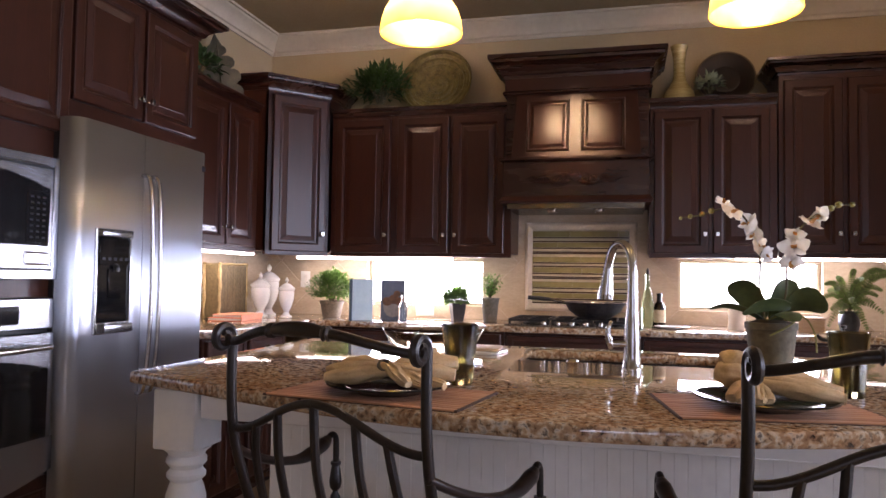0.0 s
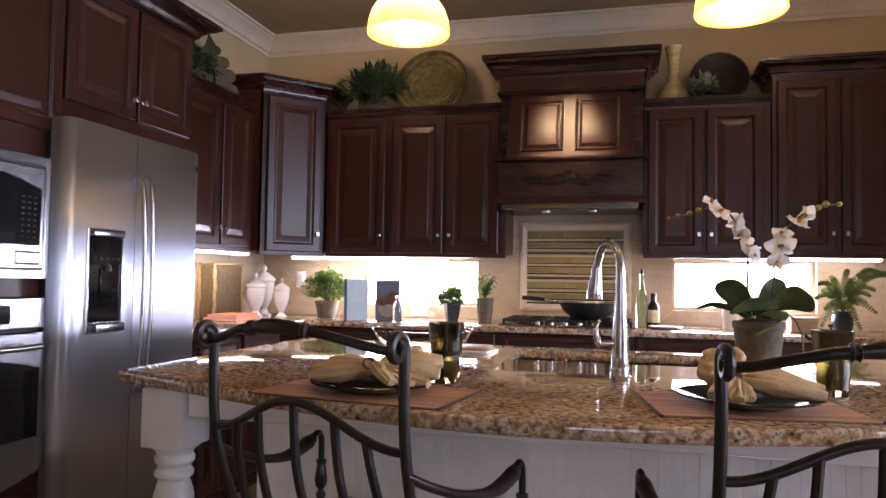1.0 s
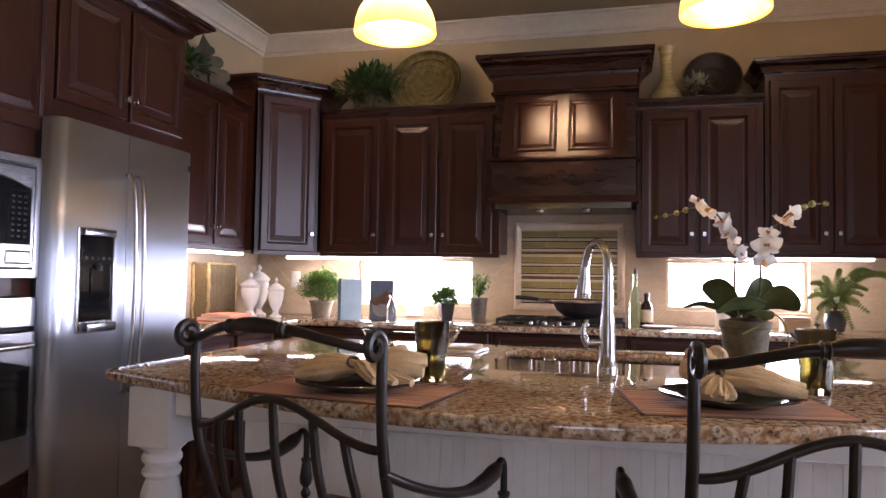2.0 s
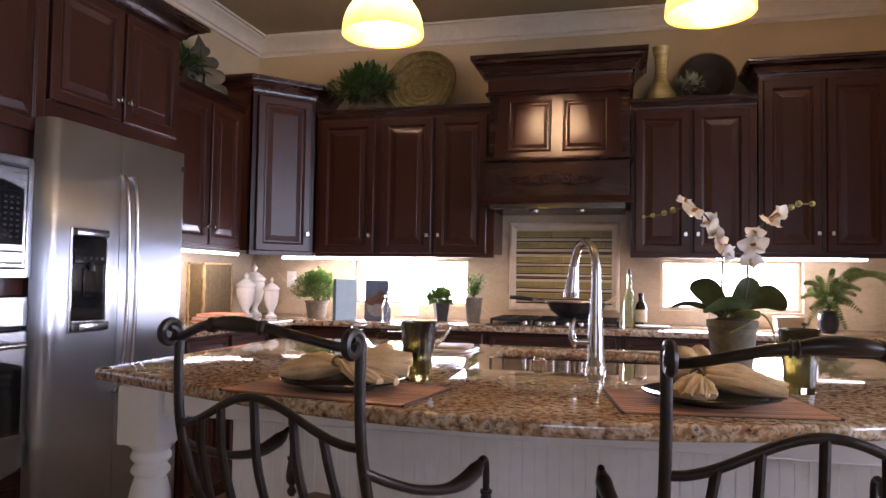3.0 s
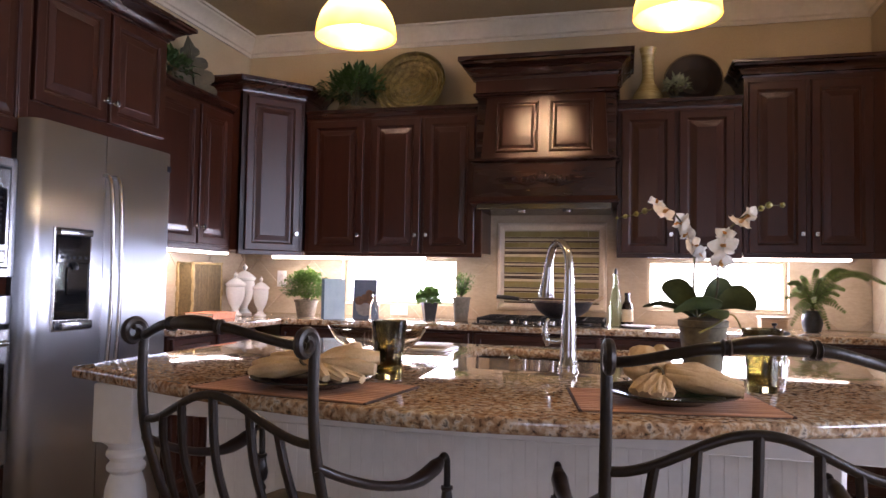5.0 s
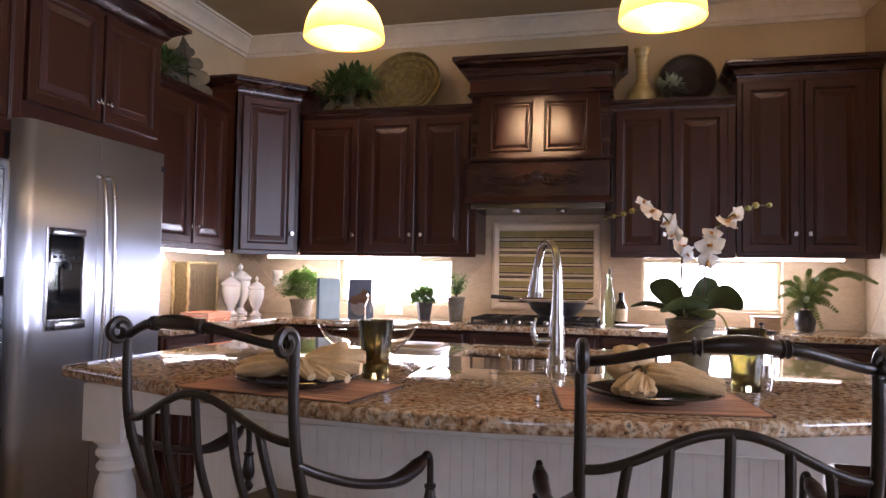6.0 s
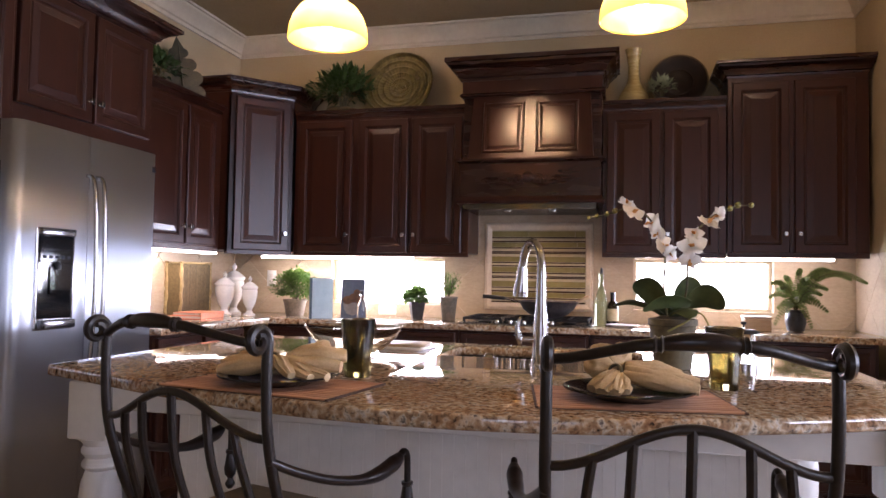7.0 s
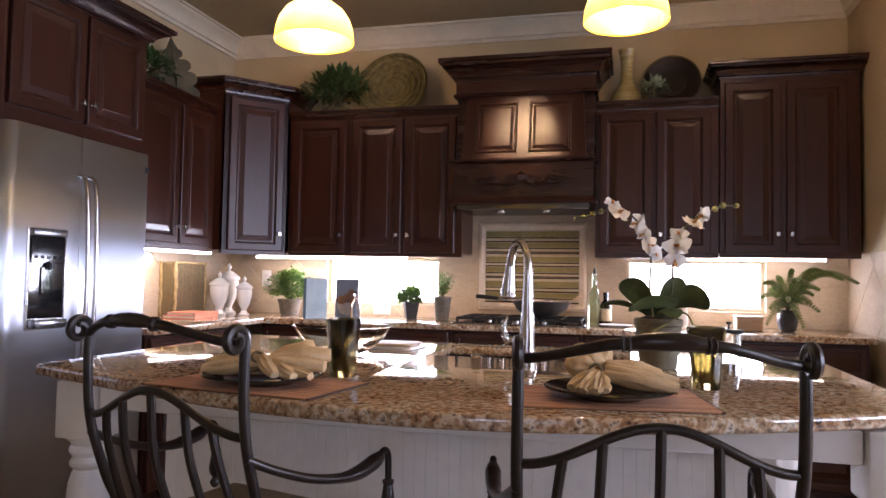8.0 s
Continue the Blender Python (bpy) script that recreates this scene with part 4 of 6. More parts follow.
M["cane"] = surf("pale_cane", (0.26, 0.17, 0.06), (0.48, 0.36, 0.17), 35, 0.6, 0, 0.5)
M["platter_gold"] = surf("olive_gold_lacquer", (0.085, 0.062, 0.018), (0.22, 0.17, 0.055), 25, 0.36, 0.15, 0.3, roughvary=0.1)
M["platter_dark"] = surf("dark_lacquer", (0.006, 0.0036, 0.0026), (0.018, 0.009, 0.0055), 30, 0.40, 0, 0.35, spec=0.22)
M["vase"] = surf("cream_striated_glaze", (0.32, 0.23, 0.07), (0.55, 0.44, 0.19), 7, 0.12, 0, 0.1, (1, 1, 9))
M["verdigris"] = surf("patinated_metal_leaf", (0.030, 0.026, 0.012), (0.075, 0.062, 0.030), 15, 0.5, 0.3, 0.3)
M["book_red"] = surf("coral_book_cloth", (0.62, 0.20, 0.10), (0.70, 0.27, 0.15), 50, 0.7, 0, 0.15)
M["book_blue"] = surf("blue_book_cloth", (0.05, 0.11, 0.18), (0.08, 0.16, 0.25), 50, 0.6, 0, 0.1)
M["book_pale"] = surf("pale_blue_book_cover", (0.42, 0.56, 0.62), (0.52, 0.65, 0.70), 20, 0.5, 0, 0.05)
M["paper"] = surf("paper", (0.62, 0.58, 0.50), (0.74, 0.70, 0.62), 90, 0.8, 0, 0.2, (1, 1, 12))
M["bread"] = surf("bread_print", (0.09, 0.04, 0.02), (0.22, 0.11, 0.055), 40, 0.5, 0, 0.05)
M["cloth_print"] = surf("grey_cloth_print", (0.26, 0.24, 0.24), (0.38, 0.35, 0.34), 40, 0.5, 0, 0.05)
M["cover"] = surf("slate_blue_cover", (0.10, 0.13, 0.19), (0.16, 0.19, 0.26), 10, 0.4, 0, 0.05)
M["cast"] = surf("cast_iron", (0.012, 0.012, 0.012), (0.028, 0.026, 0.025), 40, 0.55, 0.3, 0.3)
M["wok"] = surf("dark_wok_steel", (0.10, 0.10, 0.11), (0.22, 0.20, 0.19), 9, 0.30, 0.9, 0.1, roughvary=0.08)
M["mat"] = surf("rust_reed_mat", (0.27, 0.115, 0.055), (0.58, 0.29, 0.15), 12, 0.75, 0, 0.25, (0.3, 8, 1), vary=0.35)
M["mat_edge"] = surf("dark_mat_binding", (0.05, 0.025, 0.015), (0.09, 0.045, 0.028), 60, 0.85, 0, 0.3)
M["plate"] = surf("black_glazed_plate", (0.010, 0.009, 0.009), (0.02, 0.018, 0.017), 12, 0.12, 0, 0.03)
M["linen"] = surf("cream_linen", (0.56, 0.38, 0.19), (0.70, 0.51, 0.29), 14, 0.85, 0, 0.35, fine=14)
M["ring"] = surf("wooden_napkin_ring", (0.08, 0.06, 0.03), (0.16, 0.12, 0.06), 20, 0.45, 0, 0.1)
M["oak"] = surf("pale_wood", (0.45, 0.31, 0.18), (0.58, 0.43, 0.28), 6, 0.5, 0, 0.1, (1, 10, 10))
M["olive_glass"] = glassy("olive_glass", (0.20, 0.165, 0.075), 0.03, 1.48)
M["clear_glass"] = glassy("clear_glass", (0.96, 0.98, 0.96), 0.01, 1.46)
M["smoke_glass"] = glassy("smoky_bowl_glass", (0.80, 0.73, 0.63), 0.02, 1.22)
M["green_glass"] = glassy("pale_green_glass", (0.62, 0.80, 0.58), 0.02, 1.48)
M["dark_bottle"] = surf("dark_bottle_glass", (0.012, 0.008, 0.005), (0.025, 0.016, 0.01), 9, 0.08, 0, 0.02)
M["label"] = surf("paper_label", (0.52, 0.42, 0.26), (0.62, 0.52, 0.35), 40, 0.7, 0, 0.05)
M["glass_brown"] = surf("brown_glass_strip", (0.030, 0.015, 0.009), (0.075, 0.040, 0.022), 8, 0.14, 0, 0.02, vary=0.3)
M["glass_sage"] = surf("sage_glass_strip", (0.20, 0.165, 0.065), (0.34, 0.29, 0.13), 8, 0.14, 0, 0.02, vary=0.3)
M["glass_cream"] = surf("cream_stone_strip", (0.46, 0.38, 0.23), (0.60, 0.51, 0.34), 12, 0.3, 0, 0.05, vary=0.2)

for key in ("leaf", "leaf_dark", "leaf_orchid", "petal", "petal_peach", "linen"):
    nt = M[key].node_tree
    p = nt.nodes["Principled BSDF"]
    tl, mixer = nt.nodes.new("ShaderNodeBsdfTranslucent"), nt.nodes.new("ShaderNodeMixShader")
    mixer.inputs["Fac"].default_value = {"leaf": 0.4, "leaf_dark": 0.3, "leaf_orchid": 0.12, "linen": 0.12}.get(key, 0.3)
    nt.links.new(p.inputs["Base Color"].links[0].from_socket, tl.inputs["Color"])
    nt.links.new(p.outputs[0], mixer.inputs[1])
    nt.links.new(tl.outputs[0], mixer.inputs[2])
    nt.links.new(mixer.outputs[0], nt.nodes["Material Output"].inputs["Surface"])

# ---- lights that can be seen ----
for x, y in ((0.03, 2.02), (-1.15, 2.35), (1.45, 2.35)):
    r = thing("recessed_light", "round recessed ceiling light with white trim, lit", "light", pose(x, y, CEIL), "recessed lights")
    part("trim_ring", lathe([(0.055, -0.001), (0.085, -0.001), (0.088, -0.006), (0.075, -0.010), (0.055, -0.004), (0.055, -0.001)], 28), M["trim"], r)
    part("bulb", lathe([(0.0, -0.004), (0.052, -0.004), (0.052, -0.002), (0.0, -0.002)], 24), M["can"], r)


def light_bar(m, length):
    l = thing("under_cabinet_light", "slim lit light bar under the wall cabinets", "light", m, "cabinet light bars")
    part("housing", box(0, length, -0.03, 0.03, -0.022, 0.0, 0.003), M["plastic_white"], l)
    part("diffuser", box(0.004, length - 0.004, -0.033, 0.025, -0.040, -0.0225, 0.004), M["bar"], l)


light_bar(pose(-1.72, 3.50, 1.3415), 1.10)
light_bar(pose(-1.86, 2.38, 1.352, 0, 0, 90), 0.72)
light_bar(pose(1.10, 3.50, 1.357), 0.80)

# ---- accent panel over the cooktop ----
acc = thing("tile_panel", "framed accent panel of brown, sage and cream strips", "tile panel", pose(0.185, YB - 0.012, 0.982), kind="structure")
fw, fh = 0.356, 0.578
FRAME = [(0.0, 0.0), (0.006, 0.014), (0.020, 0.018), (0.034, 0.012), (0.046, 0.010), (0.046, 0.0)]


def frame_side(length, m):
    """One mitred length of stone moulding along x."""
    b = bmesh.new()
    ra = [b.verts.new((-length / 2 + u, -v, u)) for u, v in FRAME]
    rb = [b.verts.new((length / 2 - u, -v, u)) for u, v in FRAME]
    for i in range(len(FRAME)):
        k = (i + 1) % len(FRAME)
        b.faces.new((ra[i], ra[k], rb[k], rb[i]))
    b.faces.new(ra[::-1])
    b.faces.new(rb)
    bmesh.ops.recalc_face_normals(b, faces=b.faces[:])
    b.transform(m)
    return b


for length, m in ((2 * fw, pose(0, 0, 0)), (2 * fw, pose(0, 0, fh, 0, 180)), (fh, pose(-fw, 0, fh / 2, 0, 90)), (fh, pose(fw, 0, fh / 2, 0, -90))):
    part("frame_moulding", frame_side(length, m), M["stone_frame"], acc)
part("bed", box(-fw + 0.04, fw - 0.04, -0.002, 0.004, 0.04, fh - 0.04), M["grout"], acc)
rng = random.Random(5)
z = 0.049
kinds = ["glass_brown", "glass_cream", "glass_brown", "glass_sage", "glass_brown", "glass_cream", "glass_brown", "glass_sage", "glass_cream", "glass_brown"]
row = 0
while z < fh - 0.06:
    kind = kinds[row % len(kinds)]
    h = {"glass_brown": 0.0095, "glass_sage": 0.032, "glass_cream": 0.013}[kind] * rng.uniform(0.85, 1.25)
    h = min(h, fh - 0.049 - z)
    x = -fw + 0.048
    first = rng.uniform(0.15, 0.35)
    while x < fw - 0.05:
        w = min(first, fw - 0.048 - x)
        if fw - 0.048 - x - w < 0.05:
            w = fw - 0.048 - x
        part("strip", box(x, x + w - 0.002, -0.009, -0.002, z, z + h - 0.0025, 0.0008), M[kind], acc)
        x += w
        first = rng.uniform(0.2, 0.42)
    z += h
    row += 1


# ---- plates on the walls ----
def wall_plate(m, w, h, rockers, label, category="switch"):
    o = thing("wall_plate", label, category, m, "wall plates")
    part("plate", rings(w, h, [(0, 0), (0.0, -0.003), (0.004, -0.006)], -w / 2, -h / 2), M["plastic_white"], o)
    for k in range(rockers):
        x = (k - (rockers - 1) / 2) * w / rockers
        part("rocker", box(x - 0.016, x + 0.016, -0.009, -0.006, -h * 0.28, h * 0.28, 0.001), M["ceramic"], o)


wall_plate(pose(-1.748, YB - 0.011, 1.162), 0.072, 0.115, 1, "white switch plate on the tiled wall")
wall_plate(pose(-0.856, YB - 0.011, 0.958, 0, 0, 0), 0.125, 0.066, 2, "wide white outlet plate below the window", "outlet")
wall_plate(pose(XL + 0.011, 3.32, 1.168, 0, 0, 90), 0.072, 0.115, 1, "white switch plate on the tiled wall")
wall_plate(pose(XR - 0.002, 3.545, 1.193, 0, 0, -90), 0.072, 0.115, 1, "white outlet plate on the end wall", "outlet")


# ---- plants ----
def blade(bm, base, tip, width, bend=0.0, cup=0.15, n=5):
    """A pointed leaf from base to tip, bent downwards."""
    base, tip = Vector(base), Vector(tip)
    d = tip - base
    side = d.cross(Vector((0, 0, 1)))
    side = side.normalized() if side.length > 1e-6 else Vector((1, 0, 0))
    up = side.cross(d).normalized()
    rows_ = []
    for k in range(n + 1):
        u = k / n
        c = base + d * u + up * (bend * 4 * u * (1 - u)) * d.length
        w = width * math.sin(math.pi * min(1, 0.08 + 0.92 * u) ** 0.8) * (1 if u < 1 else 0) + 0.0006
        rows_.append((bm.verts.new(c - side * w + up * w * cup), bm.verts.new(c), bm.verts.new(c + side * w + up * w * cup)))
    for a, c in zip(rows_, rows_[1:]):
        bm.faces.new((a[0], a[1], c[1], c[0]))
        bm.faces.new((a[1], a[2], c[2], c[1]))


def bushy(rx, rz, count, length, width, seed, low=-0.35):
    """A clump of many small leaves on short twigs, uneven at the edge."""
    r = random.Random(seed)
    b = bmesh.new()
    for _ in range(count):
        a, s = r.uniform(0, 2 * math.pi), r.uniform(low, 1.0)
        c = math.sqrt(max(0.0, 1 - s * s))
        k = r.uniform(0.55, 1.0) * (1 + 0.12 * math.sin(3 * a + seed) + 0.10 * math.sin(5 * s + 2 * a))
        p = Vector((rx * k * c * math.cos(a), rx * k * c * math.sin(a), rz * k * s))
        d = Vector((c * math.cos(a) + r.uniform(-0.6, 0.6), c * math.sin(a) + r.uniform(-0.6, 0.6), s + r.uniform(-0.5, 0.6))).normalized()
        blade(b, p, p + d * length * r.uniform(0.6, 1.3), width * r.uniform(0.7, 1.2), r.uniform(0.0, 0.2), n=3)
    return b


def twigs(count, reach, height, seed, radius=0.0015):
    r = random.Random(seed)
    b = bmesh.new()
    for _ in range(count):
        a, q = r.uniform(0, 2 * math.pi), r.uniform(0.2, 1.0) * reach
        tube([(0, 0, 0), (q * 0.4 * math.cos(a), q * 0.4 * math.sin(a), height * 0.5), (q * math.cos(a), q * math.sin(a), height * r.uniform(0.7, 1.05))], radius, 5, b, 3)
    return b


def pot(profile, thickness=0.005):
    inner = [(max(r - thickness, 0.001), z) for r, z in profile[::-1]][:-1]
    return lathe([(0.0, profile[0][1])] + profile + inner + [(0.0, profile[0][1] + 0.012)], 30)


def potted(name, label, m, profile, pot_mat, foliage, leaf_mat, soil_z, soil_r, category="plant", sprigs=None, pot_label="", sides=None):
    t = thing(name, label, category, m, "potted plants")
    part("pot", sides if sides else pot(profile), M[pot_mat], t, pot_label)
    part("soil", lathe([(0.0, soil_z - 0.01), (soil_r, soil_z - 0.01), (soil_r, soil_z), (soil_r * 0.5, soil_z + 0.008), (0.0, soil_z + 0.01)], 20), M["soil"], t)
    if sprigs:
        tagged(part("twig_cluster", sprigs, M["stem"], t), kind="stuff")
    tagged(part("foliage", foliage, M[leaf_mat], t), kind="stuff")
    return t


b = bushy(0.150, 0.112, 2600, 0.022, 0.0068, 3, -0.6)
b.transform(pose(0, 0, 0.190))
tw = twigs(22, 0.10, 0.12, 4)
tw.transform(pose(0, 0, 0.08))
potted("potted_plant", "round bushy green plant in a tapered clay pot", pose(-1.435, 3.44, CT), [(0.056, 0.0), (0.060, 0.004), (0.076, 0.090), (0.081, 0.093), (0.082, 0.108), (0.076, 0.110)], "pot_clay", b, "leaf", 0.095, 0.066, sprigs=tw)

b = bushy(0.074, 0.055, 420, 0.032, 0.013, 11, -0.5)
b.transform(pose(0.0, 0, 0.140))
b2 = bushy(0.028, 0.035, 45, 0.024, 0.008, 12, -0.3)
b2.transform(pose(-0.085, 0.0, 0.125))
join(b, b2)
tw = twigs(12, 0.06, 0.06, 13)
tube([(0, 0, 0.0), (-0.05, 0, 0.03), (-0.085, 0, 0.035)], 0.0015, 5, tw, 3)
tw.transform(pose(0, 0, 0.09))
sq = bmesh.new()
loops = []
for s, zz in ((0.032, 0.0), (0.046, 0.105), (0.048, 0.105), (0.048, 0.112), (0.043, 0.112), (0.041, 0.095)):
    loops.append([sq.verts.new((sx * s, sy * s, zz)) for sx, sy in ((-1, -1), (1, -1), (1, 1), (-1, 1))])
for a, c in zip(loops, loops[1:]):
    for i in range(4):
        sq.faces.new((a[i], a[(i + 1) % 4], c[(i + 1) % 4], c[i]))
sq.faces.new(loops[0][::-1])
potted("herb_pot", "green herb in a dark tapered square pot", pose(-0.575, 3.46, CT, 0, 0, 28), None, "pot_dark", b, "leaf", 0.098, 0.037, sprigs=tw, sides=sq)

rng = random.Random(21)
b = bmesh.new()
for _ in range(95):
    a, q = rng.uniform(0, 2 * math.pi), rng.uniform(0.01, 0.095)
    top = Vector((q * math.cos(a), q * math.sin(a), rng.uniform(0.19, 0.31)))
    for k in range(4):
        u = 0.35 + 0.2 * k
        p = Vector((0, 0, 0.14)).lerp(top, u)
        blade(b, p, p + Vector((rng.uniform(-0.02, 0.02), rng.uniform(-0.02, 0.02), rng.uniform(0.004, 0.022))), 0.0035, 0.05, n=3)
tw = twigs(26, 0.085, 0.16, 22, 0.0012)
tw.transform(pose(0, 0, 0.14))
potted("herb_pot", "wispy green herb in a tall grey metal pot", pose(-0.362, 3.46, CT), [(0.040, 0.0), (0.042, 0.003), (0.056, 0.140), (0.060, 0.142), (0.060, 0.150), (0.056, 0.151)], "pot_grey", b, "leaf", 0.140, 0.05, sprigs=tw)


# frond tips round the crown of the fern: x, y, z
FRONDS = [(0.02, -0.03, 0.245), (-0.13, -0.03, 0.16), (-0.14, -0.02, 0.08), (-0.12, -0.06, -0.07), (0.06, -0.10, -0.08), (0.33, -0.12, 0.17), (0.27, -0.05, 0.19), (0.19, 0.03, 0.235), (0.15, -0.06, 0.01), (-0.05, 0.05, 0.20), (0.09, 0.06, 0.17), (-0.02, -0.13, 0.06), (0.11, -0.10, 0.10), (-0.08, 0.10, 0.12), (0.05, 0.12, 0.10), (-0.07, -0.11, 0.0), (-0.09, -0.08, 0.13), (0.05, -0.08, 0.19), (0.17, 0.02, 0.13), (0.03, -0.13, -0.02), (-0.10, -0.04, 0.02), (0.12, 0.0, 0.06)]


def fern_fronds(seed):
    r = random.Random(seed)
    leaves, ribs = bmesh.new(), bmesh.new()
    for x, y, z in FRONDS:
        reach = math.hypot(x, y)
        rise = max(z, 0) * 0.55 + 0.38 * reach + 0.02
        pts = smooth_path([(0, 0, 0), (x * 0.30, y * 0.30, rise * 0.75), (x * 0.66, y * 0.66, rise * 0.55 + z * 0.5), (x, y, z)], max(5, int((reach + abs(z) + 0.05) / 0.040)))
        tube(pts[::3] + [pts[-1]], 0.0014, 5, ribs, 2)
        turn = Vector((r.uniform(-0.35, 0.35), 1.0, r.uniform(-0.5, 0.3)))
        n = len(pts)
        for i in range(3, n):
            u = i / n
            d = (pts[i] - pts[i - 1]).normalized()
            side = d.cross(turn).normalized()
            w = 0.030 * (1 - u) ** 0.55 * min(1.0, 0.35 + 2.5 * u) + 0.004
            for s in (-1, 1):
                lift = d.cross(side) * r.uniform(-0.12, 0.12) * w
                ring = [pts[i] - d * 0.0035, pts[i] + side * s * w * 0.45 - d * 0.0042 + lift * 0.6, pts[i] + side * s * w + d * (w * 0.2) + lift, pts[i] + side * s * w * 0.5 + d * 0.0052 + lift * 0.6, pts[i] + d * 0.0035]
                leaves.faces.new([leaves.verts.new(p) for p in ring])
    return leaves, ribs


b, tw = fern_fronds(34)
b.transform(pose(0, 0, 0.11))
tw.transform(pose(0, 0, 0.11))
potted("fern", "feathery green fern in a dark glazed pot", pose(1.68, 3.42, CT), [(0.030, 0.0), (0.045, 0.006), (0.056, 0.05), (0.054, 0.085), (0.046, 0.11), (0.050, 0.118), (0.049, 0.122)], "pot_dark", b, "leaf_fern", 0.108, 0.044, sprigs=tw)

# on top of the cabinets
b = bushy(0.20, 0.15, 1000, 0.060, 0.0085, 41, -0.3)
b.transform(pose(0, 0, 0.20))
tw = twigs(26, 0.20, 0.24, 42, 0.002)
tw.transform(pose(0, 0, 0.07))
potted("potted_plant", "large leafy dark green plant in a woven basket", pose(-1.150, 3.52, 2.246), [(0.085, 0.0), (0.09, 0.004), (0.112, 0.075), (0.116, 0.08), (0.112, 0.085)], "woven", b, "leaf_dark", 0.07, 0.10, sprigs=tw)
b = bushy(0.075, 0.06, 130, 0.034, 0.008, 51, -0.2)
b.transform(pose(0, 0, 0.12))
tw = twigs(14, 0.075, 0.09, 52)
tw.transform(pose(0, 0, 0.05))
potted("potted_plant", "small pale green plant in a dark pot", pose(0.945, 3.42, 2.226), [(0.036, 0.0), (0.045, 0.05), (0.048, 0.055), (0.045, 0.06)], "pot_dark", b, "leaf_pale", 0.052, 0.04, sprigs=tw)
b = bushy(0.12, 0.10, 240, 0.050, 0.011, 61, -0.2)
b.transform(pose(0, 0, 0.13))
tw = twigs(16, 0.11, 0.14, 62)
tw.transform(pose(0, 0, 0.04))
potted("potted_plant", "dark ivy in a low pot on the cabinet", pose(-1.87, 2.50, 2.226), [(0.05, 0.0), (0.06, 0.05), (0.064, 0.055), (0.06, 0.06)], "pot_dark", b, "leaf_dark", 0.05, 0.055, sprigs=tw)

# metal leaf
lf = thing("leaf_sculpture", "lobed patinated metal leaf standing on the cabinet", "sculpture", pose(-1.90, 2.80, 2.226, 0, 0, 45))
outl = [(0.012, 0.02)]
for cx, cz, r in ((0.085, 0.055, 0.050), (0.085, 0.150, 0.046), (0.062, 0.235, 0.040), (0.030, 0.31, 0.030)):
    outl += [(cx + r * math.cos(radians(a)), cz + r * math.sin(radians(a))) for a in (-75, -30, 8, 45, 80)]
    outl.append((cx * 0.36, cz + r * 1.02))
outl[-1] = (0.0, 0.415)
poly = outl + [(-x, z) for x, z in outl[-2::-1]]
b = prism(poly, -0.003, 0.003)
b.transform(pose(0, 0, 0.016, 0, -8) @ pose(0, 0, 0, 86))
part("blade", b, M["verdigris"], lf)
rib = tube([(0, -0.005, 0.0), (0, -0.005, 0.19), (0, -0.005, 0.37)], [0.007, 0.005, 0.002], 8)
rib.transform(pose(0, 0, 0.016, 0, -8))
part("midrib", rib, M["verdigris"], lf)
part("base", box(-0.05, 0.05, -0.03, 0.05, 0.0, 0.02, 0.004), M["verdigris"], lf)


def platter(m, radius, depth, steps_, mat, label, rim=None, ribs=0.0):
    t = thing("platter", label, "platter", m)
    prof = [(0.0, 0.0)]
    n = steps_
    for k in range(1, n + 1):
        r0, r1 = radius * (k - 0.45) / n, radius * k / n
        h = depth * (k / n) ** 2
        prof += [(r0, h * 0.75), (r1 - 0.010, h + 0.005), (r1, h + 0.003), (r1 + 0.001, h * 0.9)]
    prof += [(radius + 0.002, depth + 0.002), (radius, depth - 0.006), (radius * 0.5, -0.004), (0.0, -0.006)]
    dish = lathe(prof, 144)
    for v in dish.verts:
        q = math.hypot(v.co.x, v.co.y)
        v.co.z += ribs * min(1.0, q / 0.05) * math.sin(36 * math.atan2(v.co.y, v.co.x))
    part("dish", dish, M[mat], t)
    if rim:
        part("rim", lathe([(radius - 0.006, depth), (radius + 0.004, depth - 0.002), (radius + 0.004, depth + 0.006), (radius - 0.004, depth + 0.008), (radius - 0.006, depth)], 48), M[rim], t)
    drop = m.translation.z - 2.228 - radius * 0.96
    if drop > 0.02:
        st = box(-0.07, 0.07, -0.05, 0.03, 0.0, drop, 0.004)
        st.transform(m.inverted() @ pose(m.translation.x, m.translation.y - 0.02, 2.228))
        part("stand", st, M["pot_dark"], t, "low dark stand")
    return t


LEAN = 72
platter(pose(-0.765, 3.60, 2.248 + 0.235, LEAN), 0.243, 0.06, 6, "platter_gold", "large round olive gold platter leaning on the wall", "platter_gold", 0.0016)
platter(pose(1.055, 3.615, 2.228 + 0.200, LEAN + 6), 0.172, 0.03, 2, "platter_dark", "round dark lacquer platter leaning on the wall", "woven")
solid("vase", lathe([(0.0, 0.0), (0.050, 0.0), (0.068, 0.018), (0.076, 0.052), (0.070, 0.088), (0.048, 0.122), (0.032, 0.150), (0.0265, 0.185), (0.0265, 0.240), (0.033, 0.288), (0.041, 0.315), (0.039, 0.317), (0.030, 0.286), (0.0225, 0.24), (0.0225, 0.19), (0.0, 0.17)], 32), M["vase"], "cream glazed bottle vase with bands", "vase", pose(0.785, 3.56, 2.228) @ Matrix.Scale(1.30, 4))

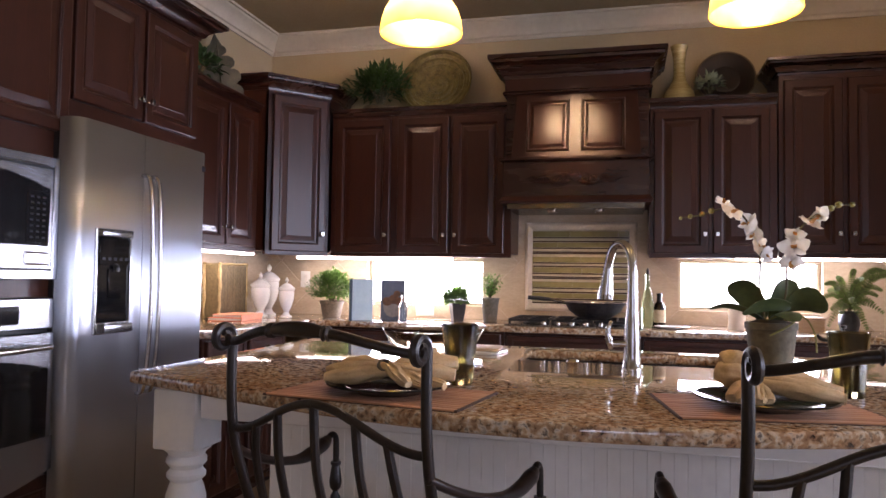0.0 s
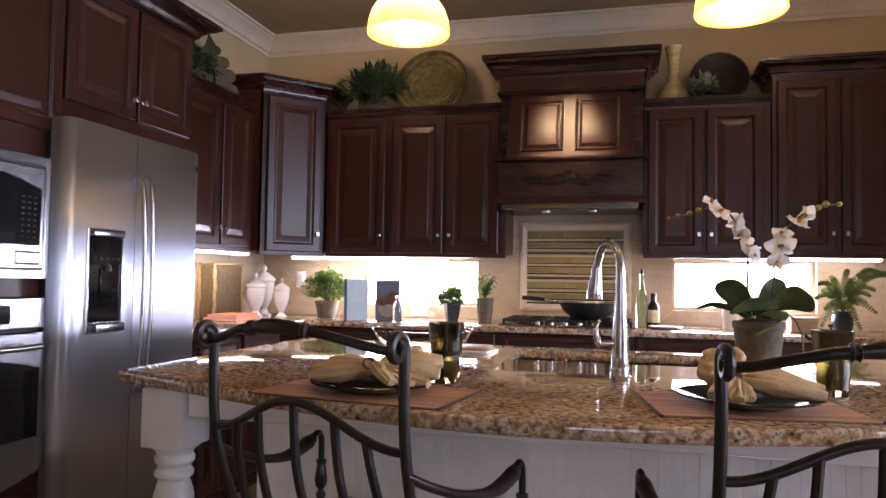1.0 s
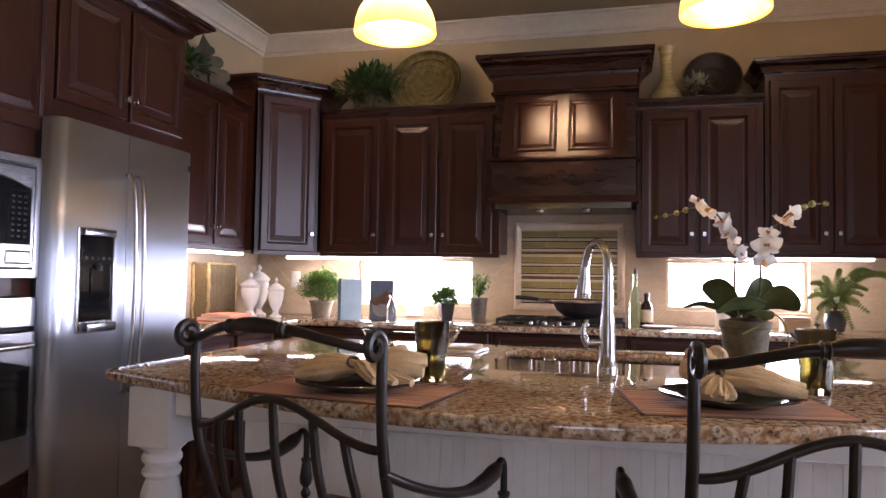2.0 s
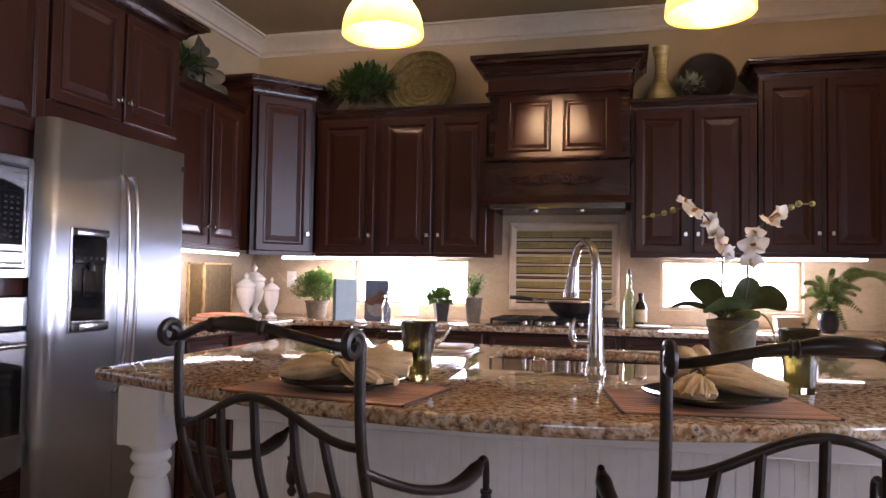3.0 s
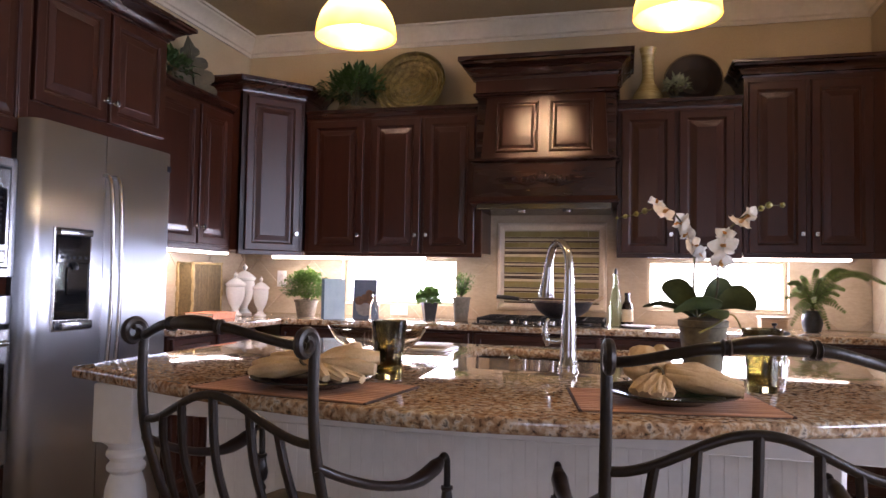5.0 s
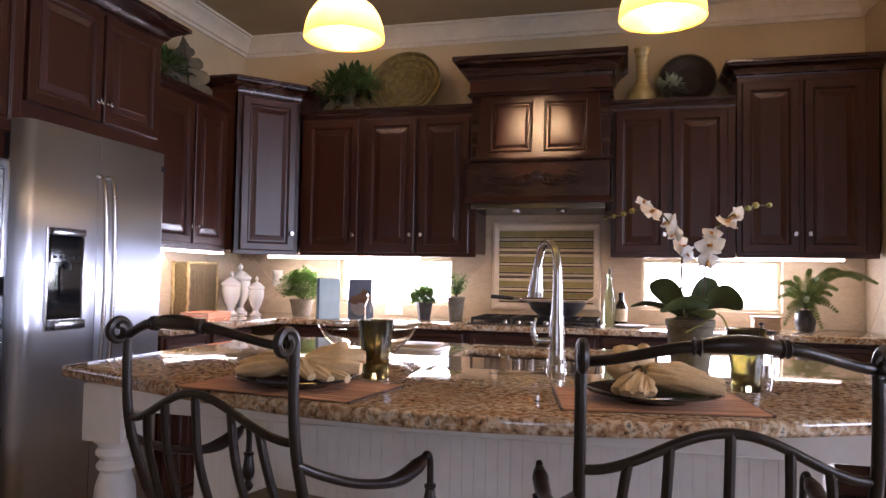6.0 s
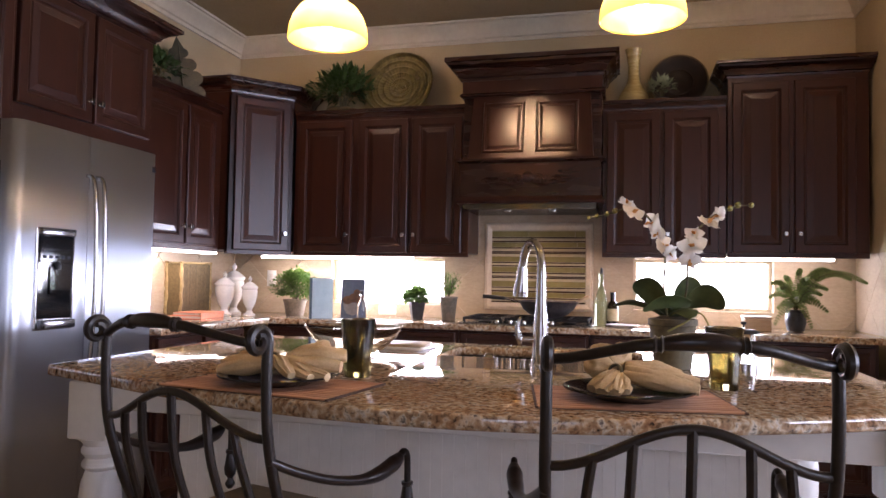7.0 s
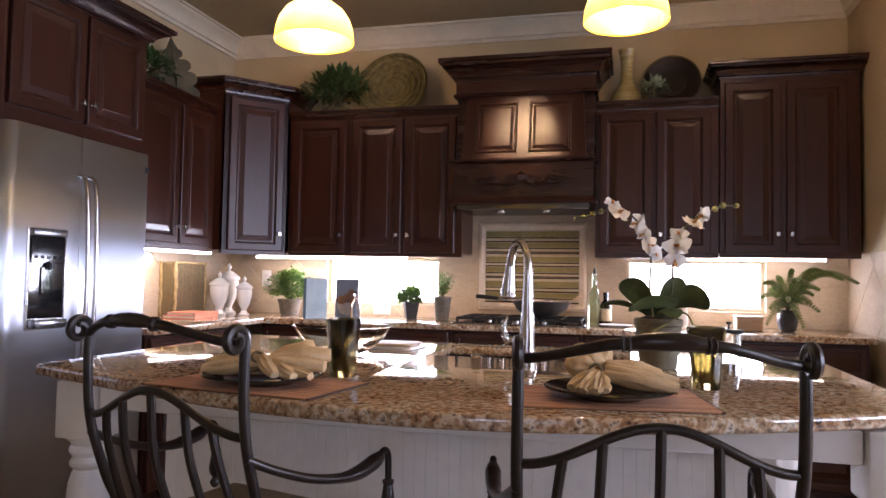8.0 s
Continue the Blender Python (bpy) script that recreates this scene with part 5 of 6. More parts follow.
# ---- back counter ----
bk = thing("woven_box", "rectangular woven reed box standing on the counter", "basket", pose(-1.985, 3.03, CT, 0, 0, 90))
part("core", box(-0.155, 0.155, -0.054, 0.054, 0.0, 0.332, 0.004), M["woven"], bk)
reeds = bmesh.new()
for k in range(27):
    x = -0.148 + k * 0.0110
    box(x, x + 0.0098, -0.0585, -0.0535, 0.006, 0.330, 0.0018, bm=reeds)
tagged(part("reeds", reeds, M["woven"], bk), kind="stuff")
rng = random.Random(9)
for x in (-0.156, 0.156):
    for y in (-0.054, 0.054):
        part("corner_cane", tube([(x + rng.uniform(-0.003, 0.003), y + rng.uniform(-0.003, 0.003), 0.345 * k / 12) for k in range(13)], [rng.uniform(0.008, 0.013) for k in range(13)], 8, None, 2), M["cane"], bk, "knobbly pale cane")
for y in (-0.056, 0.056):
    part("top_cane", tube([(-0.16 + 0.32 * k / 8, y, 0.338 + rng.uniform(-0.002, 0.002)) for k in range(9)], [rng.uniform(0.005, 0.008) for k in range(9)], 8, None, 2), M["cane"], bk)


def book(m, w, d, h, cover, label, group=""):
    """A closed book lying flat: w along x, d along y, spine at y 0."""
    o = thing("book", label, "book", m, group)
    part("pages", box(0.004, w - 0.004, 0.004, d - 0.004, 0.0025, h - 0.0025), M["paper"], o)
    cv = box(0, w, 0, d, 0, 0.0025, 0.0006)
    box(0, w, 0, d, h - 0.0025, h, 0.0006, bm=cv)
    box(0, w, -0.001, 0.002, 0.0, h, 0.0006, bm=cv)
    part("cover", cv, M[cover], o)
    return o


book(pose(-1.70, 2.74, CT, 0, 0, 96), 0.30, 0.21, 0.018, "book_red", "coral cloth book lying on the counter", "stacked books")
book(pose(-1.71, 2.755, CT + 0.0185, 0, 0, 92), 0.27, 0.19, 0.018, "book_red", "coral cloth book on top of another", "stacked books")


def urn(m, s, label):
    u = thing("lidded_urn", label, "urn", m, "white urns")
    part("body", lathe([(0.0, 0.0), (0.044 * s, 0.0), (0.046 * s, 0.008), (0.030 * s, 0.018), (0.020 * s, 0.035), (0.024 * s, 0.050), (0.044 * s, 0.085), (0.056 * s, 0.13), (0.060 * s, 0.175), (0.056 * s, 0.19), (0.062 * s, 0.195), (0.062 * s, 0.202), (0.0, 0.202)], 32), M["ceramic"], u)
    lid = part("lid", lathe([(0.0, 0.202), (0.066 * s, 0.202), (0.066 * s, 0.208), (0.050 * s, 0.222), (0.030 * s, 0.238), (0.014 * s, 0.246), (0.0, 0.248)], 32), M["ceramic"], u)
    part("finial", lathe([(0.0, 0.244), (0.008, 0.246), (0.007, 0.252), (0.013, 0.260), (0.015, 0.268), (0.012, 0.277), (0.006, 0.282), (0.006, 0.287), (0.0, 0.291)], 18), M["ceramic"], lid)


urn(pose(-1.862, 3.255, CT), 1.05, "white ceramic lidded urn on the counter")
u = urn(pose(-1.886, 3.41, CT) @ Matrix.Diagonal((1.15, 1.15, 1.2, 1)), 1.0, "tallest white ceramic lidded urn on the counter")
urn(pose(-1.680, 3.265, CT) @ Matrix.Diagonal((0.85, 0.85, 0.90, 1)), 1.0, "smallest white ceramic lidded urn on the counter")

# standing books
bb = thing("book", "blue-spined book with pale cover, standing upright", "book", pose(-1.172, 3.140, CT, 0, 0, 50), "standing books")
part("spine", box(-0.002, 0.0015, -0.0005, 0.034, 0, 0.255, 0.0008), M["book_blue"], bb)
part("pages", box(0.002, 0.142, 0.003, 0.031, 0.003, 0.252), M["paper"], bb)
part("cover", box(0.002, 0.147, -0.0008, 0.0022, 0, 0.255, 0.0006), M["book_pale"], bb)
part("cover", box(0.002, 0.147, 0.0318, 0.0345, 0, 0.255, 0.0006), M["book_blue"], bb)
cb = thing("cookbook", "standing cookbook with a bread basket on its cover", "book", pose(-1.028, 3.270, CT, -6, 0, 12), "standing books")
part("block", box(0.002, 0.146, 0.0, 0.03, 0.001, 0.250, 0.001), M["paper"], cb)
fc = part("cover", box(-0.002, 0.150, -0.004, -0.0005, 0.0, 0.255, 0.0008), M["cover"], cb)
bowl_print = [(0.012, 0.10), (0.138, 0.10), (0.132, 0.06), (0.112, 0.03), (0.075, 0.018), (0.038, 0.03), (0.018, 0.06)]
part("picture", prism(bowl_print[::-1], 0.0, 0.0008), M["cloth_print"], fc, "printed grey cloth basket", pose(0, -0.0042, 0.0, 90))
br = bmesh.new()
for dx, dz, rx, rz in ((0.040, 0.118, 0.032, 0.028), (0.080, 0.132, 0.034, 0.030), (0.115, 0.118, 0.028, 0.026), (0.100, 0.168, 0.022, 0.020)):
    join(br, prism([(rx * math.cos(2 * math.pi * k / 16), rz * math.sin(2 * math.pi * k / 16)) for k in range(16)], 0, 0.0010 + dz * 0.004), pose(dx, -0.0042, dz, 90))
part("print", br, M["bread"], fc, "printed bread loaves")


def bottle(name, m, profile, mat, label, stopper=None, tag=None):
    o = thing(name, label, "bottle", m)
    part("glass", lathe(profile, 24), M[mat], o)
    if stopper:
        part("stopper", lathe(stopper, 16), M["pot_dark"], o)
    if tag:
        part("label", lathe([(tag[0], tag[1]), (tag[0] + 0.0006, tag[1]), (tag[0] + 0.0006, tag[2]), (tag[0], tag[2])], 24), M["label"], o, "plain paper label")
    return o


bottle("oil_bottle", pose(-0.872, 3.235, CT), [(0.0, 0.0), (0.029, 0.0), (0.030, 0.004), (0.030, 0.075), (0.026, 0.10), (0.013, 0.125), (0.011, 0.15), (0.013, 0.152), (0.013, 0.158), (0.0, 0.158)], "clear_glass", "small clear glass oil bottle on the counter", [(0.0, 0.158), (0.009, 0.158), (0.011, 0.17), (0.012, 0.18), (0.0, 0.184)])
bottle("bottle", pose(0.600, 3.47, CT), [(0.0, 0.0), (0.033, 0.0), (0.036, 0.005), (0.036, 0.15), (0.030, 0.19), (0.014, 0.235), (0.012, 0.30), (0.014, 0.302), (0.014, 0.312), (0.0, 0.312)], "green_glass", "tall pale green glass bottle with dark stopper", [(0.0, 0.312), (0.008, 0.312), (0.009, 0.335), (0.004, 0.35), (0.0, 0.352)])
bottle("bottle", pose(0.668, 3.49, CT), [(0.0, 0.0), (0.034, 0.0), (0.036, 0.004), (0.036, 0.105), (0.028, 0.135), (0.015, 0.150), (0.015, 0.185), (0.017, 0.186), (0.017, 0.20), (0.0, 0.20)], "dark_bottle", "short dark bottle with a paper label", None, (0.0363, 0.025, 0.10))
solid("saucer", lathe([(0.0, 0.0), (0.06, 0.0), (0.095, 0.012), (0.098, 0.016), (0.06, 0.006), (0.0, 0.005)], 32), M["ceramic"], "flat pale dish on the counter", "dish", pose(0.73, 3.30, CT))
solid("canister", lathe([(0.0, 0.0), (0.045, 0.0), (0.047, 0.004), (0.047, 0.125), (0.049, 0.128), (0.049, 0.138), (0.0, 0.142)], 28), M["ceramic"], "plain white canister on the counter", "canister", pose(1.10, 3.45, CT))
wb = thing("wooden_box", "small pale wooden box on the counter", "box", pose(1.40, 3.33, CT, 0, 0, 4))
part("body", box(0, 0.14, 0, 0.10, 0.0, 0.07, 0.003), M["oak"], wb)
part("lid", box(-0.003, 0.143, -0.003, 0.103, 0.0705, 0.084, 0.003), M["oak"], wb)

# cooktop and wok
ck = thing("cooktop", "black gas cooktop with cast iron grates", "cooktop", pose(0.175, 3.36, CT))
part("plate", box(-0.39, 0.39, -0.25, 0.25, 0.0, 0.012, 0.004), M["steel"], ck)
for gx in (-0.25, 0.0, 0.25):
    g = bmesh.new()
    for dx in (-0.11, 0.0, 0.11):
        box(gx + dx - 0.006, gx + dx + 0.006, -0.23, 0.23, 0.028, 0.043, 0.002, bm=g)
    for dy in (-0.22, -0.08, 0.08, 0.22):
        box(gx - 0.118, gx + 0.118, dy - 0.006, dy + 0.006, 0.0275, 0.0425, 0.002, bm=g)
    for dx in (-0.11, 0.11):
        for dy in (-0.22, 0.22):
            box(gx + dx - 0.007, gx + dx + 0.007, dy - 0.007, dy + 0.007, 0.0115, 0.03, bm=g)
    part("grate", g, M["cast"], ck)
    for dy in (-0.13, 0.13):
        part("burner", lathe([(0.0, 0.011), (0.04, 0.011), (0.042, 0.018), (0.030, 0.024), (0.0, 0.026)], 20), M["cast"], ck, m=pose(gx, dy, 0))
for k in range(5):
    part("control_knob", lathe([(0.0, 0.011), (0.016, 0.011), (0.017, 0.02), (0.014, 0.032), (0.0, 0.034)], 16), M["chrome"], ck, m=pose(-0.16 + 0.08 * k, -0.238, 0.0))
wk = thing("wok", "dark steel wok with long handle on the cooktop", "wok", pose(0.295, 3.30, CT + 0.0432, 0, 0, 0))
part("bowl", lathe([(0.0, 0.0), (0.06, 0.0), (0.11, 0.018), (0.15, 0.05), (0.176, 0.095), (0.180, 0.097), (0.177, 0.100), (0.148, 0.053), (0.108, 0.022), (0.058, 0.005), (0.0, 0.004)], 40), M["wok"], wk)
hd = part("handle", tube([(-0.165, -0.03, 0.092), (-0.22, -0.045, 0.105), (-0.26, -0.055, 0.112)], [0.008, 0.008, 0.009], 10), M["chrome"], wk)
part("grip", tube([(-0.255, -0.054, 0.111), (-0.32, -0.07, 0.118), (-0.385, -0.085, 0.122)], [0.011, 0.0135, 0.012], 12), M["black_plastic"], hd)
part("helper_handle", tube([(0.165, 0.02, 0.095), (0.20, 0.03, 0.108), (0.225, 0.035, 0.125), (0.235, 0.038, 0.13)], [0.008, 0.010, 0.012, 0.010], 10), M["oak"], wk)

# ---- on the island ----
fc = thing("faucet", "tall brushed nickel gooseneck faucet on the island", "faucet", pose(0.488, 1.27, CT))
part("base", lathe([(0.0, 0.0), (0.031, 0.0), (0.031, 0.006), (0.027, 0.012), (0.026, 0.05), (0.024, 0.12), (0.019, 0.16), (0.0, 0.16)], 24), M["chrome"], fc)
neck = [(0, 0, 0.15), (0, 0, 0.24), (0.0, 0, 0.31), (-0.008, 0.012, 0.36), (-0.030, 0.042, 0.388), (-0.055, 0.076, 0.380), (-0.070, 0.098, 0.345), (-0.076, 0.106, 0.31)]
part("neck", tube(neck, [0.019, 0.0165, 0.0145, 0.0135, 0.0130, 0.0130, 0.0130, 0.0135], 14), M["chrome"], fc)
part("spray_head", tube([(-0.076, 0.106, 0.312), (-0.079, 0.110, 0.27), (-0.083, 0.115, 0.23), (-0.084, 0.117, 0.212)], [0.0145, 0.018, 0.024, 0.0245], 16), M["chrome"], fc)
lv = part("lever", tube([(0.0, -0.005, 0.078), (-0.035, -0.01, 0.078), (-0.062, -0.012, 0.078)], [0.012, 0.010, 0.010], 12), M["chrome"], fc)
part("lever_handle", tube([(-0.062, -0.012, 0.062), (-0.066, -0.013, 0.08), (-0.072, -0.014, 0.105), (-0.069, -0.014, 0.132), (-0.060, -0.012, 0.146)], [0.008, 0.012, 0.009, 0.0075, 0.006], 12), M["chrome"], lv)


def place_mat(m, w, d):
    t = thing("place_mat", "rust coloured ribbed reed place mat", "place mat", m, "place mats")
    part("backing", box(-w / 2, w / 2, -d / 2, d / 2, 0.0, 0.0012), M["mat_edge"], t)
    n = 13
    for k in range(n):
        y = -d / 2 + d * k / n
        part("reed", box(-w / 2, w / 2, y + 0.0018, y + d / n - 0.0034, 0.0013, 0.0056, 0.0016), M["mat"], t)
    for s in (-1, 1):
        part("binding", box(s * w / 2 - 0.004, s * w / 2 + 0.004, -d / 2, d / 2, 0.0002, 0.0052, 0.001), M["mat_edge"], t)


place_mat(pose(-0.075, 0.578, CT, 0, 0, -8), 0.465, 0.27)
place_mat(pose(0.757, 0.672, CT, 0, 0, 9), 0.42, 0.30)


def dinner_plate(x, y):
    solid("plate", lathe([(0.0, 0.0), (0.075, 0.0), (0.082, 0.004), (0.130, 0.017), (0.1445, 0.021), (0.146, 0.024), (0.1435, 0.0255), (0.128, 0.021), (0.080, 0.008), (0.0, 0.006)], 48), M["plate"], "glossy black dinner plate on a place mat", "plate", pose(x, y, CT + 0.0054), "dinner plates")


dinner_plate(-0.062, 0.582)
dinner_plate(0.757, 0.660)


def lobe(bm, a, c, ra, rc, seed, folds=5, deep=0.035, n=36, m=20):
    """A soft folded swell of cloth from a to c."""
    a, c = Vector(a), Vector(c)
    d = (c - a)
    ax = d.normalized()
    up = (Vector((0, 0, 1)) - ax * ax.z).normalized()
    side = ax.cross(up)
    rows_ = []
    for i in range(m + 1):
        u = i / m
        r = 0.86 * (ra * (1 - u) + rc * u) * (0.25 + 0.75 * math.sin(math.pi * min(0.96, 0.10 + 0.80 * u)) ** 0.7)
        p = a + d * u
        ring = []
        for k in range(n):
            t = 2 * math.pi * k / n
            f = 1 + deep * math.sin(folds * t + seed + 2.6 * u) * (1.1 - 0.7 * u) - 0.16 * max(0.0, 1 - 5 * abs(noise.noise(Vector((2.2 * t / math.pi + seed, u * 1.3, seed))))) * math.sin(math.pi * u) + 0.4 * deep * math.sin(2 * folds * t + 5 * u + seed) + 0.26 * noise.noise(Vector((math.cos(t) * 1.6, math.sin(t) * 1.6, u * 3 + seed)))
            ring.append(bm.verts.new(p + side * (r * 1.15 * f * math.cos(t)) + up * (r * 0.85 * f * math.sin(t))))
        rows_.append(ring)
    for q, w in zip(rows_, rows_[1:]):
        for k in range(n):
            j = (k + 1) % n
            bm.faces.new((q[k], q[j], w[j], w[k]))
    bm.faces.new(rows_[0][::-1])
    bm.faces.new(rows_[-1])


def napkin(m, lobes, tail, ring):
    t = thing("napkin", "cream linen napkin gathered in a wooden ring", "napkin", m, "napkins")
    for i, (a, c, ra, rc) in enumerate(lobes):
        b = bmesh.new()
        lobe(b, a, c, ra, rc, 3 * i + 1)
        bmesh.ops.recalc_face_normals(b, faces=b.faces[:])
        part("fold", b, M["linen"], t, sharp=70)
    for i, (a, c, ra, rc) in enumerate(tail):
        b = bmesh.new()
        lobe(b, a, c, ra, rc, 5 * i + 2, 8, 0.2)
        bmesh.ops.recalc_face_normals(b, faces=b.faces[:])
        part("tail", b, M["linen"], t, sharp=70)
    part("ring", lathe([(0.016, -0.009), (0.021, -0.007), (0.022, 0.0), (0.021, 0.007), (0.016, 0.009), (0.016, -0.009)], 20), M["ring"], t, "wooden napkin ring", ring)


ZP = CT + 0.014
napkin(pose(-0.062, 0.582, ZP), [((0.0, -0.015, 0.040), (-0.145, -0.030, 0.022), 0.026, 0.030), ((0.0, -0.01, 0.044), (-0.152, 0.012, 0.034), 0.026, 0.034), ((0.0, 0.01, 0.046), (-0.130, 0.055, 0.046), 0.026, 0.032), ((0.01, 0.0, 0.048), (0.152, 0.020, 0.036), 0.026, 0.032), ((0.01, 0.015, 0.052), (0.148, 0.062, 0.058), 0.028, 0.036), ((0.01, 0.03, 0.050), (0.085, 0.100, 0.072), 0.028, 0.036)],
       [((0.005, -0.020, 0.056), (0.070, -0.075, 0.022), 0.018, 0.018), ((0.012, -0.012, 0.044), (0.110, -0.060, 0.018), 0.018, 0.020), ((0.02, -0.005, 0.034), (0.142, -0.036, 0.018), 0.022, 0.020)], pose(-0.006, -0.018, 0.054, 60, 20, 30) @ Matrix.Scale(0.8, 4))
napkin(pose(0.757, 0.660, ZP), [((-0.025, 0.02, 0.048), (-0.092, 0.045, 0.062), 0.038, 0.044), ((-0.02, 0.02, 0.055), (-0.070, 0.070, 0.092), 0.030, 0.044), ((-0.01, 0.0, 0.044), (0.148, -0.028, 0.022), 0.030, 0.026), ((-0.01, 0.01, 0.050), (0.150, 0.010, 0.030), 0.034, 0.030), ((-0.01, 0.02, 0.056), (0.115, 0.045, 0.042), 0.034, 0.030), ((-0.03, 0.03, 0.05), (-0.015, 0.080, 0.098), 0.026, 0.034)],
       [((-0.030, -0.008, 0.050), (-0.078, -0.070, 0.018), 0.014, 0.022), ((-0.026, -0.010, 0.050), (-0.056, -0.088, 0.014), 0.014, 0.024), ((-0.022, -0.012, 0.048), (-0.030, -0.090, 0.014), 0.014, 0.022), ((-0.016, -0.010, 0.042), (-0.006, -0.075, 0.016), 0.013, 0.018)], pose(-0.028, -0.008, 0.052, 70, 10, -20) @ Matrix.Scale(0.75, 4))


def tumbler(x, y, h, r):
    solid("tumbler", lathe([(0.0, 0.0), (r * 0.70, 0.0), (r * 0.73, 0.003), (r * 0.80, h * 0.4), (r, h), (r - 0.003, h + 0.001), (r * 0.80 - 0.0045, h * 0.4), (r * 0.66, 0.018), (0.0, 0.015)], 9 * 4), M["olive_glass"], "olive green glass tumbler on the island", "glass", pose(x, y, CT), "tumblers")


tumbler(0.055, 0.800, 0.153, 0.0485)
tumbler(0.990, 0.922, 0.155, 0.048)

solid("glass_bowl", lathe([(0.0, 0.0), (0.05, 0.0), (0.055, 0.003), (0.100, 0.022), (0.142, 0.060), (0.166, 0.100), (0.1675, 0.101), (0.1665, 0.1025), (0.1645, 0.101), (0.1400, 0.0620), (0.098, 0.0245), (0.054, 0.006), (0.0, 0.004)], 48), M["smoke_glass"], "wide smoky glass bowl on the island", "bowl", pose(-0.145, 1.275, CT))


def slab_board(m, w, d, h, mat, label):
    poly = []
    for cx, cy, a0 in ((w / 2 - 0.03, d / 2 - 0.03, 0), (-w / 2 + 0.03, d / 2 - 0.03, 90), (-w / 2 + 0.03, -d / 2 + 0.03, 180), (w / 2 - 0.03, -d / 2 + 0.03, 270)):
        poly += [(cx + 0.03 * math.cos(radians(a0 + 15 * k)), cy + 0.03 * math.sin(radians(a0 + 15 * k))) for k in range(7)]
    solid("serving_board", prism(poly, 0, h, 0.003), M[mat], label, "board", m, "stacked boards")


slab_board(pose(-0.062, 1.60, CT, 0, 0, -6), 0.20, 0.19, 0.010, "ceramic", "white serving board lying on the island")
slab_board(pose(-0.064, 1.602, CT + 0.0102, 0, 0, 4), 0.18, 0.165, 0.010, "oak", "pale wooden board on a white board")

fp = thing("french_press", "small glass coffee press with black lid", "coffee press", pose(1.104, 1.385, CT))
part("beaker", lathe([(0.0, 0.004), (0.034, 0.004), (0.036, 0.008), (0.036, 0.112), (0.0345, 0.112), (0.0345, 0.010), (0.0, 0.008)], 28), M["clear_glass"], fp)
part("holder", lathe([(0.0365, 0.0), (0.040, 0.0), (0.040, 0.022), (0.0365, 0.022), (0.0365, 0.0)], 28), M["chrome"], fp)
for k in range(4):
    a = radians(45 + 90 * k)
    part("strap", box(-0.003, 0.003, 0.0368, 0.0385, 0.02, 0.112), M["chrome"], fp, m=pose(0, 0, 0, 0, 0, 45 + 90 * k))
ld = part("lid", lathe([(0.0, 0.112), (0.044, 0.112), (0.046, 0.117), (0.038, 0.123), (0.0, 0.125)], 28), M["black_plastic"], fp)
part("plunger", lathe([(0.0, 0.124), (0.003, 0.124), (0.003, 0.138), (0.008, 0.140), (0.009, 0.147), (0.0, 0.150)], 14), M["black_plastic"], ld)
part("handle", tube([(-0.038, 0, 0.10), (-0.062, 0, 0.105), (-0.072, 0, 0.118)], [0.005, 0.006, 0.005], 8), M["black_plastic"], fp)

solid("sink_button", lathe([(0.0, 0.0), (0.019, 0.0), (0.020, 0.003), (0.016, 0.008), (0.012, 0.013), (0.0, 0.014)], 20), M["chrome"], "small round nickel push button by the sink", "button", pose(0.30, 1.385, CT))

# ---- orchid ----
oc = thing("orchid", "white orchid with two arching sprays in a mossy pot", "orchid", pose(0.890, 1.318, CT))
part("pot", pot([(0.052, 0.0), (0.056, 0.004), (0.070, 0.132), (0.074, 0.135), (0.074, 0.153), (0.069, 0.155)]), M["pot_mossy"], oc)
part("moss", lathe([(0.0, 0.13), (0.066, 0.132), (0.062, 0.15), (0.04, 0.162), (0.0, 0.165)], 24), M["soil"], oc)


def broad_leaf(path, width, side, name="leaf"):
    pts = smooth_path(path, 8)
    b = bmesh.new()
    rows_ = []
    n = len(pts)
    side = Vector(side).normalized()
    for i, p in enumerate(pts):
        u = i / (n - 1)
        w = width * (math.sin(math.pi * (0.06 + 0.94 * u) ** 1.05) ** 0.6 if u < 1 else 0.02) + 0.001
        d = (pts[min(i + 1, n - 1)] - pts[max(i - 1, 0)]).normalized()
        up = side.cross(d).normalized()
        rows_.append([b.verts.new(p + side * w * s + up * abs(s) * w * 0.22) for s in (-1, -0.5, 0, 0.5, 1)])
    for a, c in zip(rows_, rows_[1:]):
        for k in range(4):
            b.faces.new((a[k], a[k + 1], c[k + 1], c[k]))
    bmesh.ops.recalc_face_normals(b, faces=b.faces[:])
    bmesh.ops.solidify(b, geom=b.faces[:], thickness=0.0022)
    part(name, b, M["leaf_orchid"], oc, sharp=60)


broad_leaf([(-0.01, 0.02, 0.165), (-0.045, 0.02, 0.222), (-0.082, 0.02, 0.252), (-0.118, 0.02, 0.262)], 0.040, (0.45, -0.35, 0.8))
broad_leaf([(0.01, 0.02, 0.160), (0.035, 0.03, 0.215), (0.052, 0.035, 0.258), (0.060, 0.04, 0.285)], 0.036, (0.93, 0.1, -0.2))
broad_leaf([(0.01, 0.0, 0.155), (0.058, 0.0, 0.212), (0.102, -0.01, 0.222), (0.150, -0.02, 0.196)], 0.042, (0.25, -0.45, 0.85))
broad_leaf([(0.050, -0.02, 0.205), (0.0, -0.05, 0.212), (-0.050, -0.065, 0.205), (-0.092, -0.075, 0.182)], 0.022, (0.1, -0.5, 0.85))
